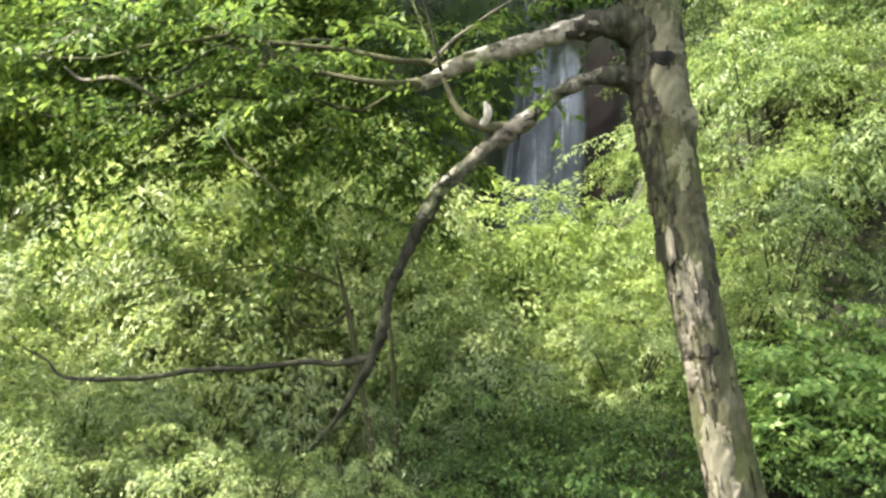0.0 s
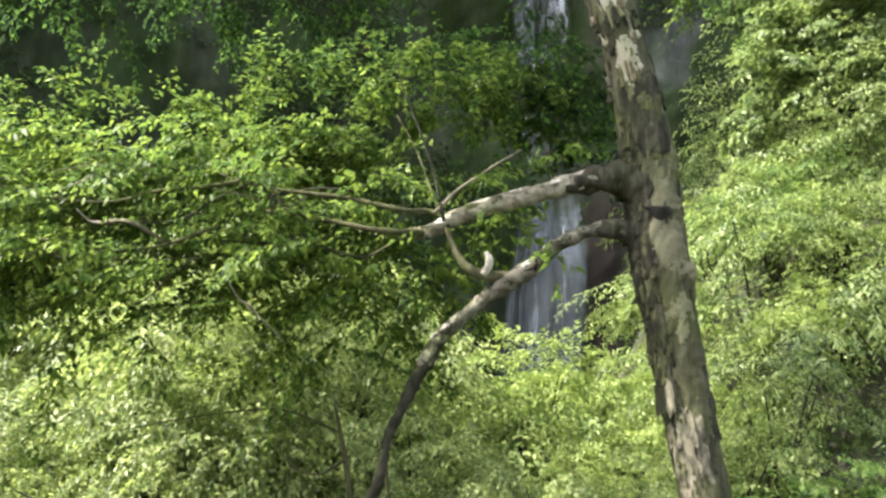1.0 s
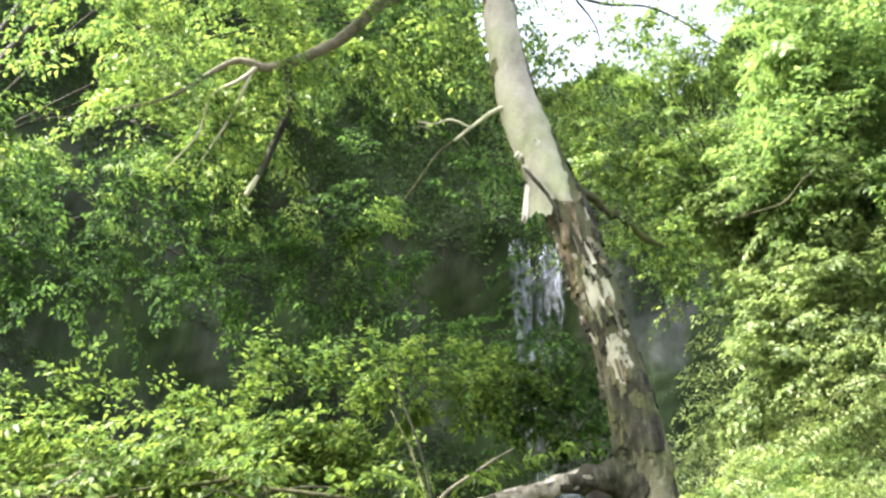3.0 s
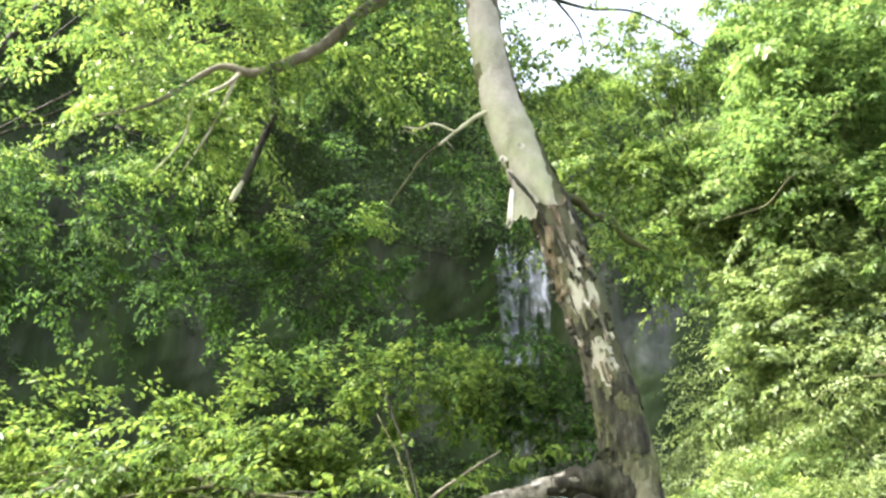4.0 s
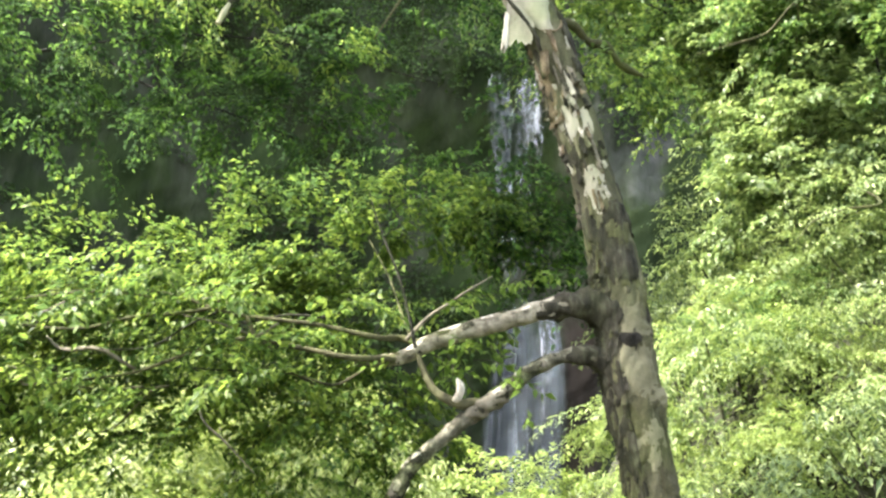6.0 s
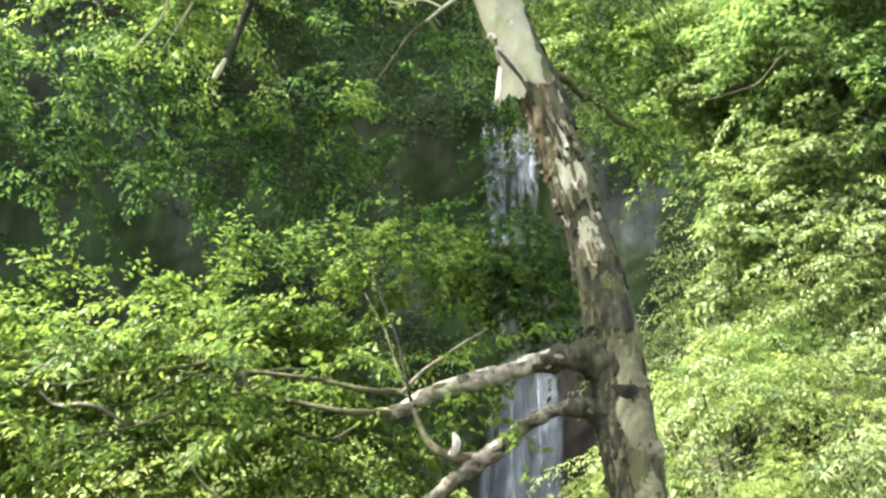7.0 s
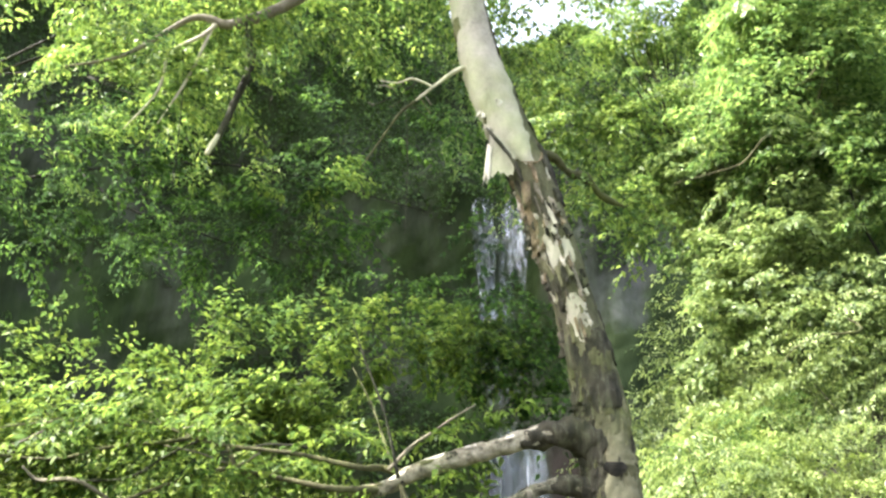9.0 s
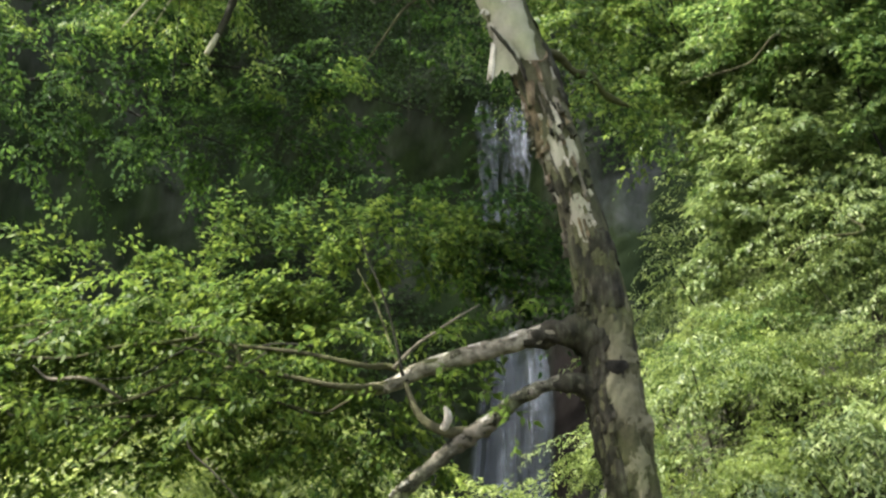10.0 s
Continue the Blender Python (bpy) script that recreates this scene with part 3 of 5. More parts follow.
def bark_plate(name, z0, z1, a0, a1, thick, mat, label="", ragged=0.35, curl=0.0, seed=0.0, res=0.012):
    """A plate of bark over the trunk with a torn outline; curl lifts its lower edge."""
    a0, a1 = radians(a0), radians(a1)
    nz, na = max(6, int((z1 - z0) / res)), max(6, int((a1 - a0) * 0.13 / res))
    z, a, _, q = trunk_grid(z0, z1, nz, a0, a1, na)
    u, w = 2 * (a - a0) / (a1 - a0) - 1, 2 * (z - z0) / (z1 - z0) - 1
    p = np.stack([a * 1.0, z * 6, 0 * a], -1)
    flat = trunk_at(z, a).reshape(-1, 3)
    torn = np.array([noise.fractal(Vector((x * 9 + seed, y * 9, zz * 5)), 0.7, 2.1, 5) for x, y, zz in flat]).reshape(z.shape)
    edge = 1 - np.sqrt(u**2 * 0.9 + w**2 * 0.9) + ragged * 1.6 * torn
    body = smooth01(edge / 0.22)
    lift = 0.65 * thick * body - 0.012 * (1 - body) + curl * np.clip(-w, 0, 1) ** 2 * body
    lift = lift + 0.008 * torn * body
    v = trunk_at(z, a, lift).reshape(-1, 3)
    live = (edge.reshape(-1) > -0.05)
    q = q[live[q].any(1)]
    used, inv = np.unique(q, return_inverse=True)
    q = inv.reshape(-1, 4)
    if len(q) < 4:
        return None
    return part(name, tri_mesh(name, v[used], np.vstack([q[:, [0, 1, 2]], q[:, [0, 2, 3]]]), mat, True), stem, label)


def bark_sheet(name, corners, bulge, mat, label="", ragged=0.3, seed=0.0):
    """A loose sheet of bark: top two corners, bottom two corners; it bulges towards the path and its lower edge is torn."""
    a, b, c, d = (np.array(p, float) for p in corners)
    nu, nw = 12, 12
    u, w = np.meshgrid(np.linspace(0, 1, nu), np.linspace(0, 1, nw), indexing="ij")
    torn = 1 - ragged * (0.5 + 0.5 * np.sin(9 * u + seed) * np.cos(17 * u + 2 * seed))
    w = w * torn
    side = 0.12 * ragged * np.sin(11 * w + seed) * (u - 0.5)
    u2 = (u + side)[..., None]
    front = (a * (1 - u2) + b * u2) * (1 - w[..., None]) + (c * (1 - u2) + d * u2) * w[..., None]
    front[..., 1] -= bulge * np.sin(np.pi * u) * (0.4 + 0.6 * w) + 0.35 * bulge * np.sin(5 * w + seed) * w
    back = front + [0.0, 0.006, 0.0]
    v = np.vstack([front.reshape(-1, 3), back.reshape(-1, 3)])
    i, j = np.meshgrid(np.arange(nu - 1), np.arange(nw - 1), indexing="ij")
    q = np.stack([i * nw + j, (i + 1) * nw + j, (i + 1) * nw + j + 1, i * nw + j + 1], -1).reshape(-1, 4)
    loop = [k * nw for k in range(nu)] + [(nu - 1) * nw + k for k in range(1, nw)] + [k * nw + nw - 1 for k in range(nu - 2, -1, -1)] + [k for k in range(nw - 2, 0, -1)]
    n = nu * nw
    rim = [(p, r, r + n, p + n) for p, r in zip(loop, loop[1:] + loop[:1])]
    q = np.vstack([q, q[:, ::-1] + n, rim])
    return part(name, tri_mesh(name, v, np.vstack([q[:, [0, 1, 2]], q[:, [0, 2, 3]]]), mat, True), stem, label)


def seam(spots, radius, mat=None):
    """A dark crack or ridge along the trunk's skin, through (height, angle) spots."""
    pts = [tuple(trunk_at(z, radians(a), 0.004)) for z, a in spots]
    return limb("bark_seam", stem, pts, [radius * (0.5 if k in (0, len(pts) - 1) else 1) for k in range(len(pts))], mat or BARK_DARK, "", 6, 6, 0.5, 30)


# angles: -90 faces the path, -180 is the downhill side to -x, 0 is +x
bark_plate("smooth_bark", 4.88, 6.95, -208, -8, 0.014, BARK_PALE, "smooth pale beige bark", 0.09, 0.0, 1.0, 0.02)
bark_plate("dark_scar", 5.93, 6.1, -190, -135, 0.016, BARK_MOSS, "dark grey scar", 0.7, 0.0, 31.0)
bark_plate("dark_bark", 5.02, 5.75, -28, 25, 0.012, BARK_DARK, "dark rough bark", 0.5, 0.0, 32.0)
bark_plate("dark_bark", 5.6, 6.4, -12, 30, 0.01, BARK_MOSS, "mossy olive bark", 0.6, 0.0, 33.0)
bark_plate("dark_bark", 4.66, 5.06, -58, 15, 0.018, BARK_DARK, "dark rough bark", 0.35, 0.0, 3.0)
bark_plate("bark_chip", 5.34, 5.4, -108, -90, 0.014, BARK_WHITE, "white chip of bark", 0.5, 0.0, 41.0, 0.006)
bark_sheet("bark_flap", [(0.495, 4.93, 5.24), (0.64, 4.87, 4.98), (0.45, 4.93, 4.79), (0.62, 4.865, 4.83)], 0.025, BARK_PALE, "pale bark flap peeling off", 0.25, 1.0)
# white strip that paints the sun on the edge of the flap
bark_sheet("bark_flap", [(0.475, 4.935, 5.1), (0.5, 4.91, 5.06), (0.44, 4.93, 4.78), (0.485, 4.9, 4.8)], 0.02, BARK_WHITE, "edge of the flap, sunlight put in as white", 0.3, 1.6)
limb("bark_seam", stem, [(0.47, 4.9, 5.19), (0.53, 4.855, 5.07), (0.6, 4.835, 4.95), (0.645, 4.835, 4.86), (0.67, 4.85, 4.78)], [0.008, 0.013, 0.012, 0.016, 0.01], BARK_DARK, "dark crack beside the flap", 6, 6, 0.5, 30)
bark_sheet("bark_flap", [(0.47, 4.97, 5.46), (0.53, 4.93, 5.42), (0.385, 4.95, 5.27), (0.45, 4.91, 5.25)], 0.02, BARK_WHITE, "curled white flake", 0.5, 2.0)
bark_sheet("bark_flap", [(0.49, 4.97, 5.33), (0.54, 4.93, 5.3), (0.425, 4.95, 5.17), (0.49, 4.91, 5.15)], 0.02, BARK_PALE, "curled pale flake", 0.5, 3.1)
bark_sheet("bark_flap", [(0.41, 5.0, 5.62), (0.45, 4.95, 5.6), (0.385, 4.97, 5.5), (0.42, 4.94, 5.48)], 0.015, BARK_PALE, "curled pale flake", 0.5, 4.4)
seam([(4.96, -112), (4.93, -92), (4.93, -70), (4.98, -48), (5.1, -32)], 0.007, BARK_RUST)
bark_plate("rusty_bark", 4.38, 4.9, -178, -128, 0.012, BARK_RUST, "rusty brown inner bark", 0.6, 0.02, 4.0)
bark_sheet("bark_flap", [(0.67, 4.89, 4.8), (0.72, 4.87, 4.8), (0.68, 4.87, 4.6), (0.72, 4.86, 4.62)], 0.02, BARK_RUST, "curled rusty strip", 0.4, 5.0)
bark_plate("peeling_and_sunlit_bark", 4.24, 4.62, -150, -66, 0.006, BARK_PALE, "pale peeled bark", 0.5, 0.0, 26.0)
# sun fleck on the stem, laid on as a patch of white bark
bark_plate("peeling_and_sunlit_bark", 4.24, 4.46, -110, -84, 0.012, BARK_WHITE, "sun glint put in as white bark", 0.5, 0.0, 6.0, 0.008)
bark_plate("dark_bark", 4.08, 4.22, -195, -45, 0.014, BARK_DARK, "dark rough bark", 0.55, 0.02, 7.0)
# lit patch, its brightness given by paler bark
bark_plate("peeling_and_sunlit_bark", 3.78, 4.08, -150, -70, 0.009, BARK_PALE, "sunlit patch of peeled bark, put in as paler colour", 0.45, 0.0, 8.0, 0.008)
bark_plate("dark_bark", 3.4, 3.86, -165, 0, 0.014, BARK_DARK, "dark rough bark", 0.45, 0.0, 9.0)
bark_plate("smooth_bark", 2.4, 3.5, -116, -25, 0.01, BARK_YELLOW, "smooth yellowish bark", 0.4, 0.0, 19.0)
bark_plate("bark_hole", 3.66, 3.74, -172, -145, 0.008, KNOT, "small dark hollow", 0.2, 0.0, 10.0, 0.007)
bark_plate("furrowed_bark", 2.0, 2.95, -205, -118, 0.016, BARK_DARK, "dark furrowed bark", 0.7, 0.0, 11.0)
bark_plate("furrowed_bark", 2.7, 3.55, -205, -116, 0.018, BARK_DARK, "dark furrowed bark", 0.7, 0.0, 13.0)
bark_plate("mossy_bark", 3.22, 3.74, -95, 15, 0.008, BARK_MOSS, "mossy olive bark", 0.6, 0.0, 22.0)
bark_plate("mossy_bark", 2.28, 2.84, -118, 5, 0.007, BARK_MOSS, "mossy olive bark", 0.7, 0.0, 21.0)
bark_plate("dark_bark", 1.92, 2.16, -72, 5, 0.012, BARK_DARK, "dark rough bark", 0.8, 0.0, 12.0)
# light on the -x side of the stem, put in as paler bark
bark_plate("grey_bark", 1.62, 2.12, -170, -78, 0.008, BARK_MID, "grey-beige bark, paler for the lit side", 0.4, 0.0, 14.0)
bark_sheet("bark_flap", [(1.1, 4.92, 2.24), (1.135, 4.89, 2.22), (1.115, 4.91, 2.02), (1.155, 4.88, 2.0)], 0.02, BARK_MID, "split pale bark", 0.4, 6.0)
bark_sheet("bark_flap", [(1.06, 4.96, 2.2), (1.1, 4.92, 2.2), (1.07, 4.95, 2.02), (1.11, 4.91, 2.0)], 0.02, BARK_DARK, "split dark bark", 0.4, 7.3)
seam([(2.24, -160), (2.12, -150), (2.0, -142), (1.88, -138)], 0.012)
bark_plate("dark_bark", 1.585, 1.645, -165, -40, 0.014, BARK_DARK, "dark torn bark", 0.6, 0.0, 16.0)
bark_plate("peeling_and_sunlit_bark", 0.6, 1.58, -172, -88, 0.01, BARK_MID, "pale peeling bark", 0.5, 0.015, 17.0)
bark_plate("dark_bark", 0.5, 1.6, -58, 10, 0.012, BARK_MOSS, "dark bark on the +x side of the foot", 0.6, 0.0, 18.0)

# small flakes and curls of bark: a dark furrowed strip, a mottled stretch, a peeling foot
for k in range(210):
    spot = k % 5
    if spot < 3:
        zc, a, mat = rng.uniform(2.0, 3.5), rng.uniform(-200, -118), [BARK_DARK, BARK_DARK, BARK_MOSS, BARK, BARK_DARK][k % 5]
    elif spot < 4:
        zc, a, mat = rng.uniform(3.75, 4.8), rng.uniform(-200, -60), [BARK_DARK, BARK_RUST, BARK_MID, BARK, BARK_MOSS, BARK_DARK, BARK_DARK][k % 7]
    else:
        zc, a, mat = rng.uniform(0.7, 2.0), rng.uniform(-190, -100), [BARK_DARK, BARK_MID, BARK][k % 3]
    bark_plate("bark_curl", zc, zc + rng.uniform(0.06, 0.22), a, a + rng.uniform(5, 13), 0.014, mat, "", 0.5, rng.uniform(0.0, 0.04), k * 1.3, 0.009)

for k in range(58):  # curls and scales on the peeling stretch below the smooth bark
    zc, a = rng.uniform(3.8, 4.82), rng.uniform(-205, -62)
    bark_plate("bark_curl", zc, zc + rng.uniform(0.05, 0.17), a, a + rng.uniform(6, 16), 0.016, [BARK_PALE, BARK_RUST, BARK_DARK, BARK_MID, BARK_DARK, BARK_MID, BARK_YELLOW][k % 7], "", 0.6, rng.uniform(0.005, 0.04), 300 + k * 1.9, 0.009)
for k in range(24):
    zc, a = rng.uniform(3.15, 3.8), rng.uniform(-185, -25)
    bark_plate("bark_scale", zc, zc + rng.uniform(0.08, 0.28), a, a + rng.uniform(10, 30), 0.008, [BARK_DARK, BARK_MOSS, BARK_MOSS, BARK][k % 4], "", 0.95, rng.uniform(0.0, 0.01), 500 + k * 1.9, 0.01)

# patches of moss and lichen on the shaded face
patch_rng = np.random.default_rng(31)
for k in range(22):
    zc, a = patch_rng.uniform(1.7, 3.6), patch_rng.uniform(-130, -10)
    bark_plate("bark_patch", zc, zc + patch_rng.uniform(0.07, 0.28), a, a + patch_rng.uniform(14, 40), 0.005, [BARK_MOSS, BARK_DARK, BARK_MOSS, BARK][k % 4], "", 0.95, 0.0, 50 + k * 1.7, 0.011)

# knot: a dark healed branch scar with a raised rim
kx = trunk_at(3.075, radians(-92), 0.0)
ang, rad = np.meshgrid(np.linspace(0, 2 * np.pi, 20, endpoint=False), np.linspace(0, 1, 7), indexing="ij")
nrm = unit(np.array([math.cos(radians(-92)), math.sin(radians(-92)), 0.05]))
ea = unit(np.cross(nrm, [0, 0, 1.0]))
eb = np.cross(ea, nrm)
rise = 0.008 + 0.014 * (1 - rad**2) + 0.006 * wobble(np.stack([ang, rad * 3, 0 * ang], -1), 2.0)
v = kx + (ea * (1.25 * np.cos(ang) * rad)[..., None] + eb * (0.78 * np.sin(ang) * rad * (1 + 0.2 * np.sin(3 * ang)))[..., None]) * 0.05 + nrm * rise[..., None]
i, j = np.meshgrid(np.arange(20), np.arange(6), indexing="ij")
q = np.stack([i * 7 + j, ((i + 1) % 20) * 7 + j, ((i + 1) % 20) * 7 + j + 1, i * 7 + j + 1], -1).reshape(-1, 4)
part("knot", tri_mesh("knot", v.reshape(-1, 3), np.vstack([q[:, [0, 1, 2]], q[:, [0, 2, 3]]]), KNOT, True), stem, "dark knot")

def limb_flakes(host, points, radii, count, start, end, mats, size=(0.03, 0.08), top=None):
    """Torn flakes of bark that follow a limb and lift at their edges; top keeps them on its upper side."""
    line, r = curve_through(points, radii, 30)
    run = unit(np.gradient(line, axis=0))
    for k in range(count):
        i = int(len(line) * rng.uniform(start, end))
        a = unit(np.cross(run[i], [0, 1.0, 0.02]))
        a = a if a[2] > 0 else -a
        b = unit(np.cross(run[i], a))
        b = b if b[1] < 0 else -b
        mid = rng.uniform(-0.9, 1.1) if top else rng.uniform(-1.6, 2.6)
        ln, wd = rng.uniform(*size), rng.uniform(0.35, 0.8)
        th = np.arange(10) * 2 * np.pi / 10
        edge = rng.uniform(0.35, 1.2, 10)
        pts, tris = [], []
        for ring, lift in ((0.0, 0.05), (0.55, 0.07), (1.0, rng.uniform(-0.05, 0.1))):
            for q in range(10):
                along, turn = ring * edge[q] * math.cos(th[q]) * ln, mid + ring * edge[q] * math.sin(th[q]) * wd
                out = r[i] * (1.04 + lift) + 0.002
                pts.append(line[i] + run[i] * along + (a * math.cos(turn) + b * math.sin(turn)) * out)
        for q in range(10):
            w = (q + 1) % 10
            tris += [(q, 10 + q, 10 + w), (10 + q, 20 + q, 20 + w), (10 + q, 20 + w, 10 + w)]
        part("bark_flake", tri_mesh("bark_flake", pts, tris, mats[k % len(mats)], True), host)


# limbs
Y0 = 4.97
upper = limb("limb", birch, [(1.05, Y0, 3.22), (0.92, Y0 - 0.02, 3.27), (0.76, 4.92, 3.27), (0.52, 4.9, 3.19), (0.28, 4.92, 3.12), (0.08, 4.95, 3.06), (-0.1, 5.0, 2.98), (-0.32, 5.1, 2.99)],
     [0.08, 0.066, 0.053, 0.047, 0.045, 0.04, 0.033, 0.025], BARK_LIMB, "thick pale limb, bark flaking", 10, 14, 0.22, 14)
lower = limb("limb", birch, [(1.05, Y0, 2.93), (0.92, 4.95, 3.0), (0.77, 4.92, 2.99), (0.58, 4.9, 2.9), (0.44, 4.9, 2.78), (0.29, 4.9, 2.68), (0.15, 4.9, 2.56), (-0.02, 4.9, 2.40), (-0.09, 4.915, 2.28)],
     [0.054, 0.042, 0.036, 0.036, 0.039, 0.038, 0.036, 0.038, 0.034], BARK_LOW, "crooked drooping limb", 8, 12, 0.3, 16)
limb("branch", lower, [(-0.04, 4.905, 2.36), (-0.11, 4.92, 2.24), (-0.21, 4.95, 2.04), (-0.27, 4.97, 1.9), (-0.29, 4.98, 1.76), (-0.35, 5.0, 1.6), (-0.45, 5.0, 1.4), (-0.57, 5.05, 1.23), (-0.72, 5.1, 1.06)],
     [0.03, 0.034, 0.027, 0.024, 0.025, 0.027, 0.019, 0.013, 0.006], TWIG, "dark lower end of the drooping limb", 8, 12, 0.5, 20)
UP = [(1.05, Y0, 3.22), (0.92, Y0 - 0.02, 3.27), (0.76, 4.92, 3.27), (0.52, 4.9, 3.19), (0.28, 4.92, 3.12), (0.08, 4.95, 3.06), (-0.1, 5.0, 2.98), (-0.32, 5.1, 2.99)]
UP_R = [0.08, 0.066, 0.053, 0.047, 0.045, 0.04, 0.033, 0.025]
LOW = [(1.05, Y0, 2.93), (0.92, 4.95, 3.0), (0.77, 4.92, 2.99), (0.58, 4.9, 2.9), (0.44, 4.9, 2.78), (0.29, 4.9, 2.68), (0.15, 4.9, 2.56), (-0.02, 4.9, 2.40), (-0.11, 4.92, 2.24)]
LOW_R = [0.054, 0.042, 0.036, 0.036, 0.039, 0.038, 0.036, 0.038, 0.034]
# flaking bark, whitened along the upper side to put sunlight on it
limb_flakes(upper, UP, UP_R, 48, 0.34, 0.92, [BARK_WHITE, BARK_LIMB, BARK_MID, BARK_MOSS], (0.03, 0.08), True)
limb_flakes(upper, UP, UP_R, 50, 0.3, 0.95, [BARK_DARK, BARK_LIMB, BARK_MID, BARK_LIMB], (0.015, 0.04))
limb_flakes(lower, LOW, LOW_R, 24, 0.3, 0.98, [BARK_MID, BARK_WHITE, BARK_LIMB], (0.02, 0.05), True)
limb_flakes(lower, LOW, LOW_R, 70, 0.02, 0.98, [BARK_DARK, BARK_MID, BARK_DARK], (0.015, 0.035))
limb("rough_bark", upper, [(1.06, Y0, 3.21), (0.92, Y0 - 0.02, 3.27), (0.8, 4.93, 3.275), (0.68, 4.91, 3.24), (0.6, 4.9, 3.215)], [0.105, 0.09, 0.072, 0.056, 0.035], BARK_DARK, "dark flaking bark", 10, 14, 0.35, 18)
limb("rough_bark", lower, [(1.06, Y0, 2.93), (0.92, 4.95, 3.0), (0.84, 4.93, 3.0), (0.76, 4.92, 2.985)], [0.075, 0.058, 0.05, 0.03], BARK_DARK, "dark flaking bark", 8, 12, 0.35, 18)
limb("rough_bark", lower, [(0.5, 4.9, 2.83), (0.42, 4.9, 2.765), (0.3, 4.9, 2.685), (0.22, 4.9, 2.62)], [0.026, 0.045, 0.045, 0.026], BARK_MID, "pale flaking bark", 8, 12, 0.45, 22)
limb("branch", lower, [(-0.35, 5.0, 1.585), (-0.52, 5.0, 1.55), (-0.69, 4.98, 1.56), (-0.94, 4.97, 1.53), (-1.22, 4.97, 1.52), (-1.5, 5.0, 1.48), (-1.87, 5.0, 1.48), (-1.99, 5.02, 1.57), (-2.12, 5.05, 1.63)],
     [0.024, 0.017, 0.014, 0.0145, 0.013, 0.0135, 0.011, 0.008, 0.004], TWIG, "thin bare horizontal branch", 7, 8, 0.35, 16)
limb("branch", lower, [(0.33, 4.9, 2.73), (0.2, 4.88, 2.73), (0.08, 4.9, 2.81), (0.0, 4.95, 3.0), (-0.08, 5.05, 3.22), (-0.17, 5.2, 3.5), (-0.3, 5.4, 3.8)],
     [0.03, 0.026, 0.021, 0.011, 0.008, 0.006, 0.003], BARK_MOSS, "", 7, 10, 0.2, 14)
limb("branch", lower, [(0.2, 4.87, 2.735), (0.222, 4.84, 2.775), (0.22, 4.83, 2.81), (0.205, 4.83, 2.84)], [0.022, 0.021, 0.018, 0.01], BARK_WHITE, "bleached broken branch stub", 6, 10, 0.2, 20)
limb("branch", upper, [(-0.06, 4.95, 3.07), (0.05, 4.97, 3.2), (0.16, 5.0, 3.29), (0.27, 5.0, 3.37), (0.4, 5.02, 3.46)], [0.012, 0.01, 0.008, 0.006, 0.003], BARK_MID, "thin pale twig", 6, 6)
bearer = limb("branch", upper, [(0.05, 4.97, 3.05), (-0.1, 5.02, 3.1), (-0.210, 4.851, 3.054), (-0.477, 4.890, 3.121), (-0.716, 4.890, 3.149), (-0.907, 4.890, 3.168), (-1.098, 4.890, 3.216), (-1.289, 4.909, 3.283), (-1.576, 4.966, 3.321), (-2.005, 5.061, 3.340)],
     [0.026, 0.019, 0.015, 0.012, 0.011, 0.01, 0.009, 0.007, 0.005, 0.003], BARK_MOSS, "olive-grey leafy branch", 7, 9, 0.2, 14)
limb("branch", upper, [(-0.1, 5.0, 2.98), (-0.334, 4.823, 2.939), (-0.573, 4.851, 2.987), (-0.850, 4.851, 3.035), (-1.022, 4.851, 2.997), (-1.213, 4.851, 2.930), (-1.432, 4.870, 2.853), (-1.719, 4.890, 2.815), (-2.196, 4.966, 2.844)],
     [0.022, 0.016, 0.014, 0.013, 0.011, 0.01, 0.008, 0.006, 0.003], BARK_MOSS, "olive-grey leafy branch", 7, 8, 0.2, 14)
limb("branch", upper, [(-0.010, 4.823, 2.997), (-0.048, 4.832, 3.178), (-0.105, 4.851, 3.388), (-0.191, 4.870, 3.608), (-0.248, 4.890, 3.770), (-0.286, 4.918, 3.913)], [0.01, 0.008, 0.007, 0.006, 0.004, 0.002], TWIG, "upright dark twig", 6, 7)
limb("branch", upper, [(-0.888, 4.890, 3.159), (-0.821, 4.870, 3.035), (-0.707, 4.851, 2.968)], [0.013, 0.012, 0.01], BARK_MOSS, "", 6, 7)
limb("branch", upper, [(-1.070, 4.890, 3.207), (-1.241, 4.870, 3.168), (-1.480, 4.890, 3.149), (-1.814, 4.966, 3.102), (-2.387, 5.061, 3.178)], [0.012, 0.011, 0.009, 0.007, 0.003], BARK_MOSS, "", 6, 7)
limb("branch", upper, [(-1.432, 4.890, 2.872), (-1.604, 4.823, 2.958), (-1.85, 5.0, 3.0), (-1.95, 5.0, 3.07)], [0.01, 0.011, 0.01, 0.005], BARK_MID, "grey dead twig", 6, 7)
limb("branch", upper, [(-1.25, 5.45, 2.95), (-1.1, 5.02, 2.66), (-0.95, 4.93, 2.52), (-0.79, 4.93, 2.365)], [0.007, 0.006, 0.006, 0.003], BARK_MID, "bleached dead twig", 6, 6)
